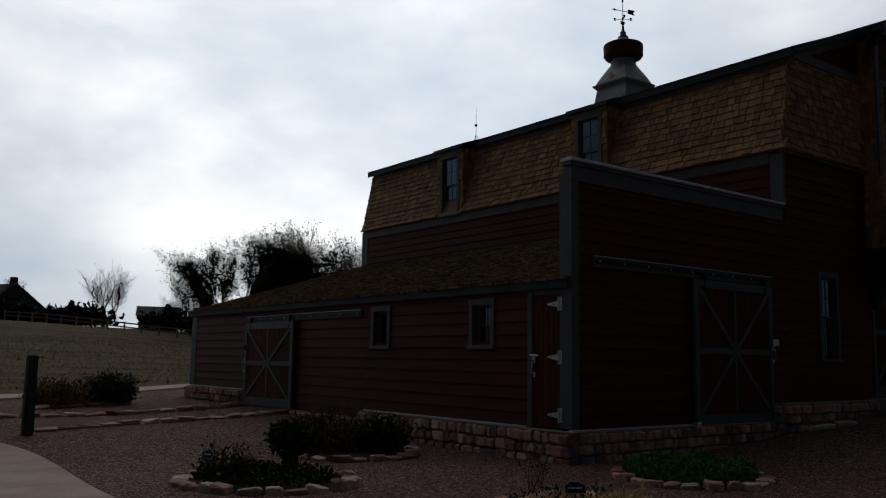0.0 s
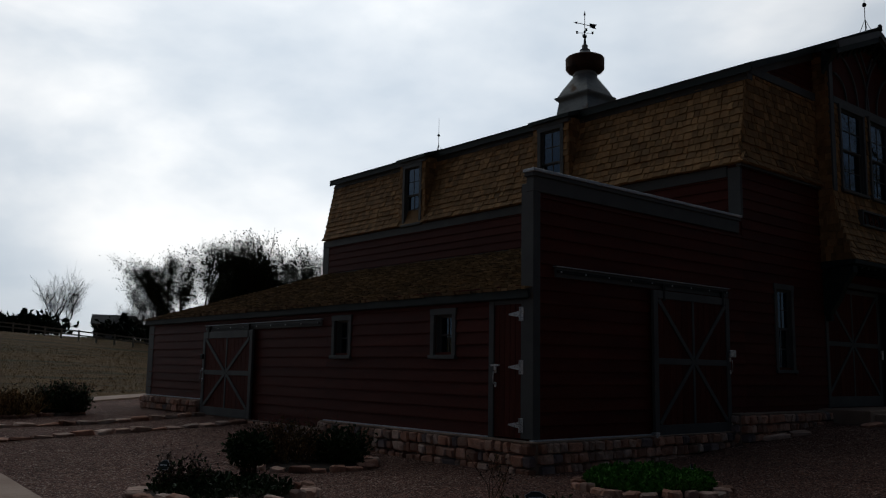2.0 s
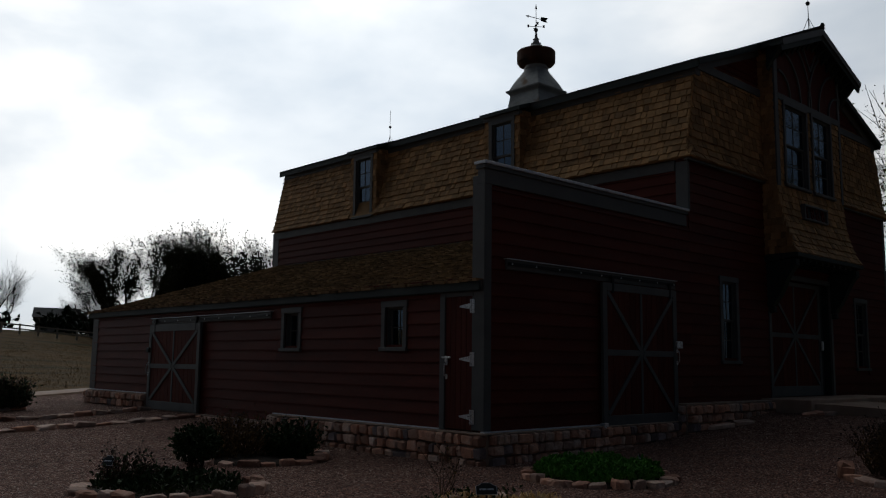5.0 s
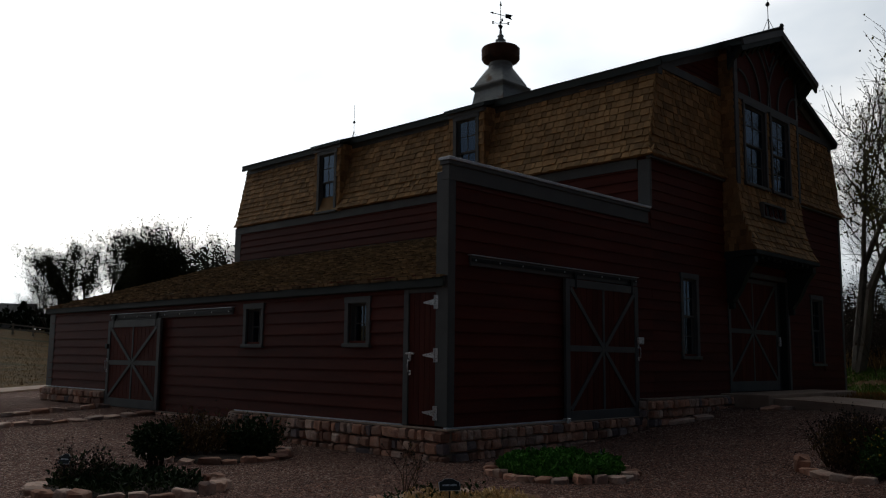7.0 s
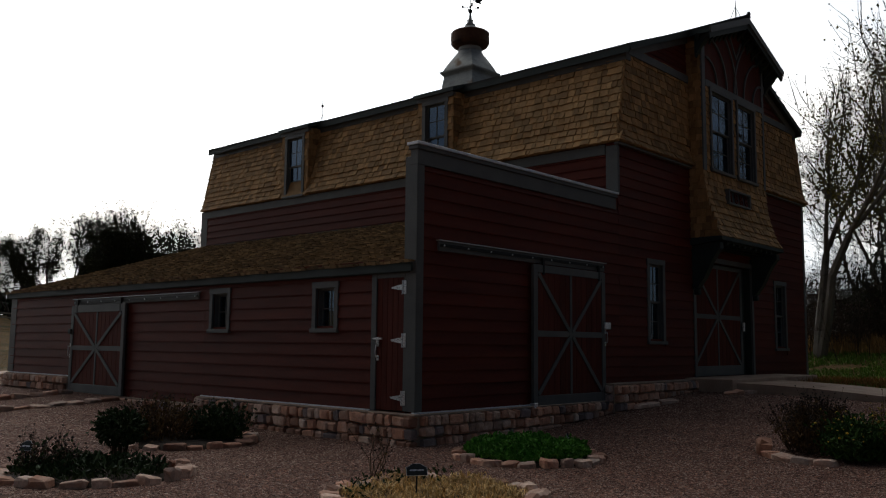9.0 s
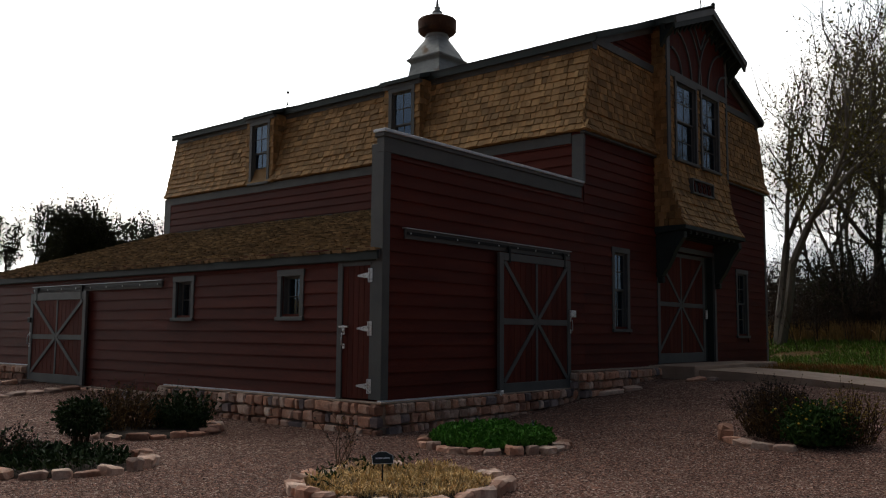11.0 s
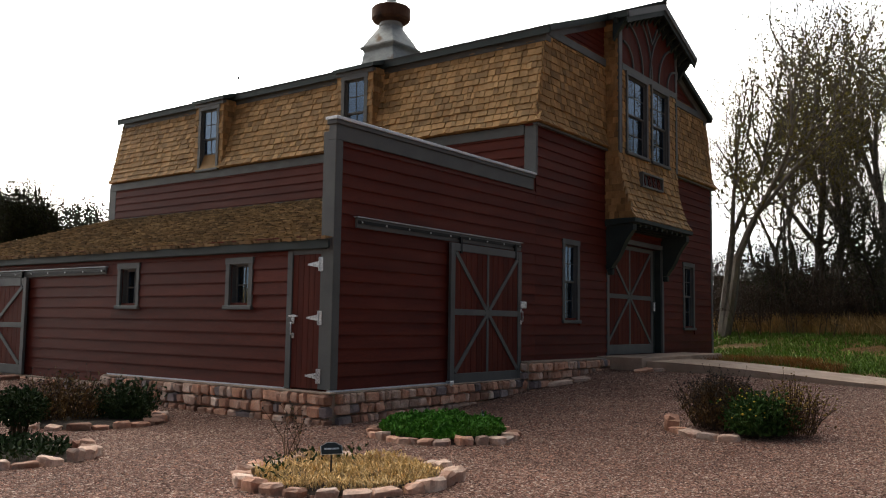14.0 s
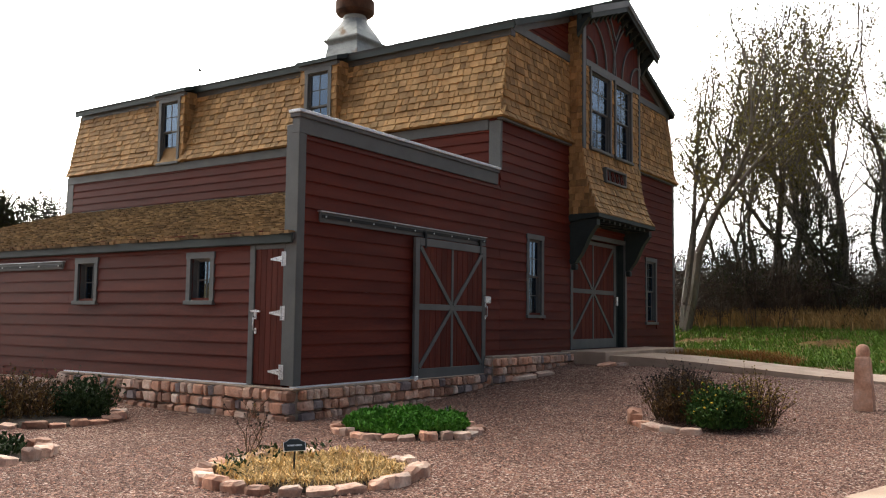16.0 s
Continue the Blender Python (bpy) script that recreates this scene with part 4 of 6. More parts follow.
def cupola(cx, cy):
    body = part("cupola", square_loft([(0.74, 8.74), (0.68, 9.19), (0.6, 9.74)], cx, cy), ZINC, barn, "weathered zinc roof ventilator with a rusted drum")
    part("cupola_cornice", square_loft([(0.6, 9.71), (0.62, 9.76), (0.7, 9.84), (0.71, 9.89), (0.64, 9.91)], cx, cy), ZINC, body)
    bm = bmesh.new()
    rings = []
    for t in [0, 0.3, 0.6, 0.85, 1.0]:
        z, ring = 9.91 + 0.72 * t ** 0.8, []
        for k in range(24):
            a = 2 * math.pi * k / 24
            c, s = math.cos(a), math.sin(a)
            sq = 0.64 / max(abs(c), abs(s))
            r = sq * (1 - t) + 0.37 * t - 0.12 * t * (1 - t)
            ring.append(bm.verts.new((cx + r * c, cy + r * s, z)))
        rings.append(ring)
    for p, q in zip(rings, rings[1:]):
        for k in range(24):
            bm.faces.new((p[k], p[(k + 1) % 24], q[(k + 1) % 24], q[k]))
    part("cupola_neck", bm, ZINC, body)
    part("cupola_collar", lathe([(0.36, 10.59), (0.4, 10.62), (0.4, 10.67), (0.36, 10.69), (0.36, 10.84), (0.5, 10.85)], 28, (cx, cy, 0)), ZINC, body, smooth=False)
    part("cupola_drum", lathe([(0.36, 10.74), (0.57, 10.79), (0.63, 10.87), (0.635, 11.21), (0.6, 11.25), (0.36, 11.29)], 32, (cx, cy, 0)), RUST, body, "rusted metal drum")
    part("cupola_cap", lathe([(0.5, 11.26), (0.36, 11.31), (0.22, 11.43), (0.17, 11.47), (0.17, 11.53), (0.11, 11.55), (0.09, 11.65), (0.11, 11.67), (0.05, 11.74), (0.03, 11.93), (0, 11.94)], 20, (cx, cy, 0)), ZINC, body, smooth=False)
    vane = part("weathervane", tube([(cx, cy, 11.89), (cx, cy, 12.79)], [0.014, 0.01], 8), BLACK, body, "black iron weathervane")
    part("ball", lathe([(0, -0.07), (0.05, -0.05), (0.07, 0), (0.05, 0.05), (0, 0.07)], 12, (cx, cy, 12)), BLACK, vane, smooth=True)
    part("ball", lathe([(0, -0.04), (0.035, -0.02), (0.04, 0), (0.03, 0.03), (0, 0.04)], 10, (cx, cy, 12.16)), BLACK, vane, smooth=True)
    part("spear", lathe([(0.01, 0), (0.035, 0.03), (0.012, 0.14), (0, 0.2)], 8, (cx, cy, 12.71)), BLACK, vane)
    for a in range(4):
        way = Vector((math.cos(a * math.pi / 2 + 0.9), math.sin(a * math.pi / 2 + 0.9), 0))
        part("compass_arm", tube([(cx, cy, 12.12), Vector((cx, cy, 12.12)) + way * 0.24], 0.009, 6), BLACK, vane)
        part("compass_letter", lathe([(0, -0.05), (0.04, -0.03), (0.02, 0), (0.045, 0.035), (0, 0.05)], 6, Vector((cx, cy, 12.13)) + way * 0.26), BLACK, vane)
    way = Vector((0.72, -0.69, 0)).normalized()
    c = Vector((cx, cy, 12.41))
    part("arrow", tube([c - way * 0.27 + Vector((0, 0, 0.07)), c + way * 0.3 - Vector((0, 0, 0.07))], 0.012, 6), BLACK, vane)
    tail = [c + way * 0.16 + Vector((0, 0, 0.05)), c + way * 0.4 + Vector((0, 0, 0.0)), c + way * 0.33 + Vector((0, 0, -0.08)), c + way * 0.38 + Vector((0, 0, -0.16)), c + way * 0.16 + Vector((0, 0, -0.09))]
    part("arrow_tail", prism(tail, Vector((0.01, 0.01, 0))), BLACK, vane)
    part("arrow_head", prism([c - way * 0.24 + Vector((0, 0, 0.11)), c - way * 0.36 + Vector((0, 0, 0.09)), c - way * 0.24 + Vector((0, 0, 0.03))], Vector((0.01, 0.01, 0))), BLACK, vane)


cupola(CX, 8.58)
for y, ball, tip in ((L + 0.55, 0.77, 1.45), (-0.42, 0.8, 1.2)):
    rod = part("lightning_rod", tube([(CX, y, RIDGE), (CX, y, RIDGE + tip)], [0.012, 0.006], 6), BLACK, barn, "thin lightning rod with a glass ball")
    part("ball", lathe([(0, -0.055), (0.04, -0.04), (0.055, 0), (0.04, 0.04), (0, 0.055)], 12, (CX, y, RIDGE + ball)), BLACK, rod, smooth=True)
    for dx, dy in ((-0.18, -0.12), (0.16, -0.14), (0, 0.2)):
        part("rod_leg", tube([(CX, y, RIDGE + 0.42), (CX + dx, y + dy, RIDGE + 0.0)], 0.007, 5), BLACK, rod)
single_shingles(near, SHINGLE, mansard)

# ---------------------------------------------------------------- stonework and paving
def stone_mesh(seed, mat, rough=0.1):
    rng = random.Random(seed)
    bm = bmesh.new()
    bmesh.ops.create_cube(bm, size=1.0)
    bmesh.ops.bevel(bm, geom=list(bm.edges), offset=0.16, segments=1, affect="EDGES")
    for v in bm.verts:
        v.co += Vector((rng.uniform(-rough, rough), rng.uniform(-rough, rough), rng.uniform(-rough, rough))) * 0.6
    return finish("stone", bm, mat)


WALL_STONES = [stone_mesh(100 + k, (STONE, PALESTONE, STONE, STONE, PALESTONE, GREYSTONE, STONE, STONE)[k % 8], 0.14) for k in range(16)]
EDGE_STONES = [stone_mesh(200 + k, (PALESTONE, STONE, PALESTONE, PALESTONE, STONE)[k % 5], 0.17) for k in range(15)]
stone_rng = random.Random(77)


def courses(parent, axis, at, u0, u1, low, top, height=0.17):
    """Rows of roughly squared stones that stand out from a mortar wall; low gives the ground along u."""
    z = top
    while z > -0.75:
        h = height * stone_rng.uniform(0.92, 1.1)
        u = u0
        while u < u1 - 0.05:
            w = min(stone_rng.choice((0.13, 0.17, 0.2, 0.24, 0.32)) * stone_rng.uniform(0.85, 1.15), u1 - u)
            if u1 - u - w < 0.08:
                w = u1 - u
            if z > low(u + w / 2) - 0.02:
                ob = new("stone", stone_rng.choice(WALL_STONES))
                ob.parent = parent
                d = stone_rng.uniform(0.13, 0.19)
                c = (u + w / 2, at - 0.045, z - h / 2) if axis == "x" else (at - 0.045, u + w / 2, z - h / 2)
                g, hh = stone_rng.uniform(0.016, 0.03), h * stone_rng.uniform(0.8, 0.95)
                size = (w - g, d, hh) if axis == "x" else (d, w - g, hh)
                ob.matrix_basis = pose(*c, stone_rng.uniform(-5, 5), stone_rng.uniform(-5, 5), stone_rng.uniform(-5, 5)) @ Matrix.Diagonal((*size, 1))
            u += w
        z -= h


def footing(name, x0, x1, y0, y1, top):
    return part(name, box(x0, x1, y0, y1, -0.95, top), MORTAR, barn, "coursed red sandstone foundation")


side_a = footing("foundation", -0.1, 0.05, -0.1, 5.83, -0.03)
side_b = footing("foundation", -0.1, 0.05, 5.83, 11.58, -0.18)
side_c = footing("foundation", -0.1, 0.05, 11.58, SHED_L + 0.22, 0.18)
front_f = footing("foundation", 0.05, 5.36, -0.1, 0.05, -0.03)
courses(side_a, "y", -0.08, -0.13, 5.85, lambda u: level(-0.2, u), -0.05)
courses(side_b, "y", -0.08, 5.85, 11.59, lambda u: level(-0.2, u), -0.2)
courses(side_c, "y", -0.08, 11.59, SHED_L + 0.24, lambda u: level(-0.2, u), 0.17)
courses(front_f, "x", -0.08, 0.0, 5.36, lambda u: level(u, -0.2) + 0.03, -0.05)
low_wall = footing("stone_plinth", 5.38, 8.88, -0.26, 0.02, 0.27)
part("plinth_top", box(5.36, 8.88, -0.28, 0.02, 0.271, 0.3, 0.008), MORTAR, low_wall)
courses(low_wall, "x", -0.25, 5.38, 8.88, lambda u: level(u, -0.3) - 0.05, 0.27)
courses(low_wall, "y", 5.38, -0.26, 0.0, lambda u: level(5.7, -0.2), 0.27)

part("ledge", box(-0.15, 0.0, -0.15, 5.83, -0.055, -0.026, 0.008), MORTAR, side_a)
part("ledge", box(0.0, 5.36, -0.15, 0.0, -0.056, -0.029, 0.008), MORTAR, front_f)
porch = tagged(new("porch_slab", finish("porch_slab", box(8.89, 14.2, -1.14, 0.0, -0.5, 0.33, 0.015), CONCRETE)), "pale concrete porch slab before the entry door", "porch", kind="structure")


def strip(name, left, right, mat, thick, label, category):
    """A paved strip between two lines of points, with a kerb-like edge."""
    bm = bmesh.new()
    rows = []
    for a, b in zip(left, right):
        a, b = Vector(a), Vector(b)
        rows.append([bm.verts.new(p) for p in (a - Vector((0, 0, thick)), a, b, b - Vector((0, 0, thick)))])
    for p, q in zip(rows, rows[1:]):
        for k in range(3):
            bm.faces.new((p[k], p[k + 1], q[k + 1], q[k]))
    bm.faces.new(rows[0])
    bm.faces.new(rows[-1][::-1])
    return tagged(new(name, finish(name, bm, mat)), label, category, kind="structure")


def walk_height(y):
    return -0.09 + 0.34 * smoothstep(-7.5, -1.1, y)


for k in range(9):
    y1, y0 = -1.15 - k * 1.5, -1.15 - (k + 1) * 1.5 + 0.012
    strip("pavement", [(9.1 + 0.05 * k, y, walk_height(y)) for y in (y1, (y0 + y1) / 2, y0)], [(11.7, y, walk_height(y)) for y in (y1, (y0 + y1) / 2, y0)], CONCRETE, 0.6, "tan concrete walk leading to the porch", "walk")

# road behind the yard, and the curved walk beside it
n = 14
line = [Vector((-13 + 2.6 * k, 9.8 + 2.07 * k, 0)) for k in range(n)]
across = Vector((-0.62, 0.78, 0)) * 0.8
strip("road", [(p.x - across.x, p.y - across.y, level(p.x - across.x, p.y - across.y) + 0.05) for p in line], [(p.x + across.x, p.y + across.y, level(p.x + across.x, p.y + across.y) + 0.05) for p in line], CONCRETE, 0.2, "narrow pale concrete road behind the yard", "road")


def curve_x(y):
    return -6.62 - 0.1 * math.cos(y * 0.8) - 0.06 * max(0.0, y - 4.2) ** 2 - 0.02 * max(0.0, -y) ** 1.3


for k in range(11):
    y0, y1 = -9.0 + 1.5 * k, -9.0 + 1.5 * (k + 1) - 0.012
    ys = [y0 + (y1 - y0) * j / 4 for j in range(5)]
    strip("pavement", [(curve_x(y) - 2.2, y, level(-7, y) + 0.035) for y in ys], [(curve_x(y), y, level(-7, y) + 0.035) for y in ys], CONCRETE, 0.2, "tan concrete walk curving along the gravel", "walk")
strip("pavement", [(-1.15, -7.78, -0.485), (0.6, -8.25, -0.485), (3.0, -9.2, -0.44)], [(-1.5, -9.6, -0.485), (0.2, -9.9, -0.485), (2.6, -10.8, -0.44)], CONCRETE, 0.2, "tan concrete walk at the edge of the gravel", "walk")


def lay_stone(name, mesh, x, y, size, turn, label, group, sink=0.035, tilt=8):
    ob = new(name, mesh)
    ob.matrix_basis = pose(x, y, level(x, y) + size[2] / 2 - sink, stone_rng.uniform(-tilt, tilt), stone_rng.uniform(-tilt, tilt), turn) @ Matrix.Diagonal((*size, 1))
    return tagged(ob, label, "stone", group)


def ring(cx, cy, rx, ry, turn, count, label, group, tall=(0.09, 0.15)):
    count = round(count * 1.2)
    for k in range(count):
        a = 2 * math.pi * (k + stone_rng.uniform(-0.18, 0.18)) / count
        u, v = rx * math.cos(a), ry * math.sin(a)
        c, s = math.cos(turn), math.sin(turn)
        span = 2 * math.pi * (rx + ry) / 2 / count
        lay_stone("edging_stone", stone_rng.choice(EDGE_STONES), cx + c * u - s * v, cy + s * u + c * v,
                  (span * stone_rng.uniform(0.62, 1.05), stone_rng.uniform(0.13, 0.25), stone_rng.uniform(*tall)), math.degrees(a + turn) + 90 + stone_rng.uniform(-10, 10), label, group)


# two lines of flat stones that edge the way to the shed door
def border(a, b, count, group, bow=0.0):
    a, b = Vector((*a, 0)), Vector((*b, 0))
    for k in range(count):
        t = (k + 0.5) / count
        p = a.lerp(b, t) + Vector((0, bow * math.sin(math.pi * t), 0))
        w = (b - a).length / count
        lay_stone("border_stone", stone_rng.choice(EDGE_STONES), p.x, p.y, (w * stone_rng.uniform(0.7, 1.0), stone_rng.uniform(0.14, 0.24), stone_rng.uniform(0.06, 0.12)),
                  math.degrees(math.atan2(b.y - a.y, b.x - a.x)) + stone_rng.uniform(-9, 9), "flat pinkish sandstone edging the gravel path", group, 0.02)


border((-6.7, 9.08), (-0.3, 10.8), 15, "stones along the path", -0.35)
border((-6.0, 7.05), (-0.3, 8.7), 14, "stones along the path", 0.12)
for x, y, sx, sy in ((6.2, -0.52, 0.55, 0.3), (6.75, -0.7, 0.4, 0.22), (9.0, -1.5, 0.3, 0.2), (8.6, -1.3, 0.5, 0.24)):
    lay_stone("flat_stone", stone_rng.choice(EDGE_STONES), x, y, (sx, sy, 0.1), stone_rng.uniform(-30, 30), "flat reddish stone lying beside the plinth", "loose flat stones", 0.03)

# ---------------------------------------------------------------- planting beds
def leaf_material(name, stops, each=0.35):
    m = material(name, stops, 5.0, rough=0.6, fine=30, bump=0.0, island=each, gloss=0.12)
    return m


SOIL = material("dark_soil", [(0.03, 0.02, 0.014), (0.06, 0.04, 0.026)], 5, rough=0.95, fine=40, bump=0.6, depth=0.02)
GREEN = leaf_material("fresh_green_leaves", [(0.04, 0.13, 0.014), (0.08, 0.24, 0.03), (0.13, 0.32, 0.05)])
DARKLEAF = leaf_material("dark_green_leaves", [(0.018, 0.034, 0.012), (0.032, 0.055, 0.018), (0.05, 0.075, 0.026)])
STRAW = leaf_material("dry_straw", [(0.4, 0.24, 0.08), (0.64, 0.43, 0.18), (0.85, 0.64, 0.34)], 0.5)
BROWNSTEM = leaf_material("dry_brown_stems", [(0.05, 0.03, 0.02), (0.09, 0.055, 0.032), (0.14, 0.09, 0.05)])
RUSTLEAF = leaf_material("rusty_brown_leaves", [(0.09, 0.05, 0.02), (0.15, 0.085, 0.03), (0.2, 0.13, 0.05)])
YELLOW = leaf_material("yellow_petals", [(0.5, 0.32, 0.03), (0.65, 0.45, 0.06)])
SEED = material("dark_seed_heads", [(0.02, 0.014, 0.01), (0.04, 0.026, 0.018)], 20, rough=0.9)


class Soup:
    """Faces gathered for one mesh."""

    def __init__(self, seed):
        self.v, self.f, self.rng = [], [], np.random.RandomState(seed)

    def leaf(self, p, way, size, wide=0.45):
        way = way / (np.linalg.norm(way) + 1e-9)
        side = np.cross(way, self.rng.normal(size=3))
        side /= np.linalg.norm(side) + 1e-9
        b = len(self.v)
        bend = np.cross(way, side) * size * 0.18
        self.v += [tuple(p), tuple(p + way * size * 0.5 + side * size * wide * 0.5 + bend), tuple(p + way * size), tuple(p + way * size * 0.5 - side * size * wide * 0.5 + bend)]
        self.f.append((b, b + 1, b + 2, b + 3))

    def blade(self, p, way, length, width, droop=0.5):
        way = way / np.linalg.norm(way)
        side = np.cross(way, (0.1, 0.2, 0.97))
        side = side / (np.linalg.norm(side) + 1e-9) * width
        q = p + way * length * 0.5
        low = way.copy()
        low[2] -= droop
        r = q + low / (np.linalg.norm(low) + 1e-9) * length * 0.5
        b = len(self.v)
        self.v += [tuple(p - side), tuple(p + side), tuple(q + side * 0.8), tuple(q - side * 0.8), tuple(r)]
        self.f += [(b, b + 1, b + 2, b + 3), (b + 3, b + 2, b + 4)]

    def twig(self, p, q, r0, r1, sides=3):
        p, q = np.array(p, float), np.array(q, float)
        way = q - p
        way /= np.linalg.norm(way) + 1e-9
        a = np.cross(way, (0.31, 0.17, 0.93))
        a /= np.linalg.norm(a) + 1e-9
        c = np.cross(way, a)
        b = len(self.v)
        for centre, r in ((p, r0), (q, r1)):
            for k in range(sides):
                t = 2 * math.pi * k / sides
                self.v.append(tuple(centre + r * (math.cos(t) * a + math.sin(t) * c)))
        for k in range(sides):
            j = (k + 1) % sides
            self.f.append((b + k, b + j, b + sides + j, b + sides + k))

    def bud(self, p, r):
        b = len(self.v)
        x, y, z = p
        self.v += [(x + r, y, z), (x, y + r, z), (x - r, y, z), (x, y - r, z), (x, y, z + r * 0.8), (x, y, z - r * 0.8)]
        self.f += [(b, b + 1, b + 4), (b + 1, b + 2, b + 4), (b + 2, b + 3, b + 4), (b + 3, b, b + 4), (b + 1, b, b + 5), (b + 2, b + 1, b + 5), (b + 3, b + 2, b + 5), (b, b + 3, b + 5)]

    def part(self, name, mat, parent, label=""):
        return part(name, raw(name, self.v, self.f, mat), None, parent, label, kind="stuff")


def bed_soil(cx, cy, r, height=0.05):
    prof = [(0, height), (r * 0.6, height * 0.9), (r * 0.95, height * 0.3), (r * 1.02, -0.1)]
    ob = new("bed_soil", finish("bed_soil", lathe(prof, 28, (cx, cy, level(cx, cy))), SOIL, True))
    return tagged(ob, "round bed of dark soil inside a stone ring", "soil", kind="stuff")


def up(rng, lean=0.5):
    return np.array((rng.normal() * lean, rng.normal() * lean, 1.0))


def in_disc(rng, cx, cy, r):
    a, d = rng.uniform(0, 2 * math.pi), r * math.sqrt(rng.uniform())
    x, y = cx + d * math.cos(a), cy + d * math.sin(a)
    return np.array((x, y, level(x, y) + 0.04)), d / r


def leafy_patch(cx, cy, r, height, count, mat, seed, label, leaf=0.07, name="low_plants"):
    t = thing(name, label, "plant", at=(cx, cy, level(cx, cy)))
    s, stems = Soup(seed), Soup(seed + 1)
    lumps = [in_disc(s.rng, cx, cy, r)[0] for _ in range(26)]
    for k in range(count):
        p, d = in_disc(s.rng, cx, cy, r)
        hump = max(0.25, 1 - 2.2 * min(np.hypot(*(p - q)[:2]) for q in lumps))
        h = height * (1 - 0.5 * d ** 3) * hump * s.rng.uniform(0.3, 1.1)
        s.leaf(p + np.array((0, 0, h)), up(s.rng, 1.0), leaf * s.rng.uniform(0.6, 1.4), 0.6)
        if k % 6 == 0:
            stems.twig(p, p + np.array((s.rng.normal() * 0.03, s.rng.normal() * 0.03, h)), 0.004, 0.002)
    s.part("foliage", mat, t)
    stems.part("stalk", DARKLEAF, t)
    return t


def straw_patch(cx, cy, r, count, seed):
    t = thing("dry_grass", "dry straw-yellow grass clump flattened inside a stone ring", "grass", at=(cx, cy, level(cx, cy)))
    s = Soup(seed)
    for k in range(count):
        p, d = in_disc(s.rng, cx, cy, r)
        s.blade(p + np.array((0, 0, s.rng.uniform(0, 0.12) * (0.5 + 0.5 * math.sin(p[0] * 6) * math.cos(p[1] * 5)))), up(s.rng, 3.0), s.rng.uniform(0.08, 0.2), s.rng.uniform(0.003, 0.006), 2.0)
    s.part("foliage", STRAW, t)
    g = Soup(seed + 1)
    for k in range(420):
        p, d = in_disc(g.rng, cx, cy, r)
        if p[1] - cy > 0.25 + 0.3 * math.sin(p[0] * 5) and d > 0.45:
            g.leaf(p + np.array((0, 0, g.rng.uniform(0.02, 0.16))), up(g.rng, 1), g.rng.uniform(0.04, 0.09))
    g.part("green_foliage", DARKLEAF, t)
    return t


def stem_bush(cx, cy, r, height, stems, seed, stem_mat, leaf_mat, label, leaves=6, heads=1.0, head_mat=None, leaf=0.06, name="bush", low=0.9):
    t = thing(name, label, "bush", at=(cx, cy, level(cx, cy)))
    s, l, h = Soup(seed), Soup(seed + 1), Soup(seed + 2)
    for k in range(stems):
        p, d = in_disc(s.rng, cx, cy, r * 0.7)
        out = np.array((p[0] - cx, p[1] - cy, 0)) * 0.55
        top = p + out * s.rng.uniform(0.2, 1) + np.array((s.rng.normal() * 0.08, s.rng.normal() * 0.08, height * s.rng.uniform(0.5, 1.05) * (1 - 0.25 * d * d)))
        mid = (p + top) / 2 + s.rng.normal(size=3) * 0.04
        s.twig(p, mid, 0.006, 0.005)
        s.twig(mid, top, 0.005, 0.003)
        for _ in range(leaves):
            q = p + (top - p) * s.rng.uniform(0.05, low) + s.rng.normal(size=3) * 0.06
            q[2] = max(q[2], p[2] + 0.02)
            l.leaf(q, up(s.rng, 1.2), leaf * s.rng.uniform(0.6, 1.5), 0.5)
        if s.rng.uniform() < heads:
            h.bud(top, s.rng.uniform(0.012, 0.024))
            for _ in range(2):
                q = top + s.rng.normal(size=3) * 0.09
                s.twig((top + mid) / 2, q, 0.003, 0.002)
                h.bud(q, s.rng.uniform(0.009, 0.018))
    s.part("stalk", stem_mat, t)
    l.part("foliage", leaf_mat, t)
    if h.v:
        h.part("seed_head", head_mat or SEED, t)
    return t


# green bed, straw bed, flower bed
bed_soil(0.2, -2.0, 0.96)
ring(0.2, -2.0, 0.968, 0.92, -0.45, 21, "pinkish sandstone block edging the green bed", "stones round the green bed")
leafy_patch(0.2, -1.98, 0.86, 0.28, 11000, GREEN, 301, "low bright green leafy herbs filling a stone-ringed bed", 0.055)
bed_soil(-3.12, -3.3, 0.97)
ring(-3.12, -3.3, 1.05, 1.0, -0.5, 20, "reddish sandstone block edging the straw bed", "stones round the straw bed", (0.1, 0.15))
straw_patch(-3.1, -3.28, 0.92, 6000, 311)
for a in range(6):
    ang = 1.75 + a * 0.29
    lay_stone("edging_stone", stone_rng.choice(EDGE_STONES), 2.95 + 0.8 * math.cos(ang), -5.25 + 1.0 * math.sin(ang), (0.28, 0.2, 0.11 + 0.12 * (a == 1)), math.degrees(ang) + 90, "reddish sandstone block edging the flower bed", "stones round the flower bed")
stem_bush(3.0, -4.9, 0.52, 0.75, 260, 321, BROWNSTEM, RUSTLEAF, "brown dried flower bush with dark seed heads", 7, 1.0, SEED, 0.05)
stem_bush(2.65, -5.6, 0.44, 0.56, 280, 331, DARKLEAF, leaf_material("bush_green_leaves", [(0.025, 0.06, 0.014), (0.045, 0.1, 0.022), (0.075, 0.13, 0.03)]), "green flowering bush with a few yellow blooms", 18, 0.1, YELLOW, 0.07)
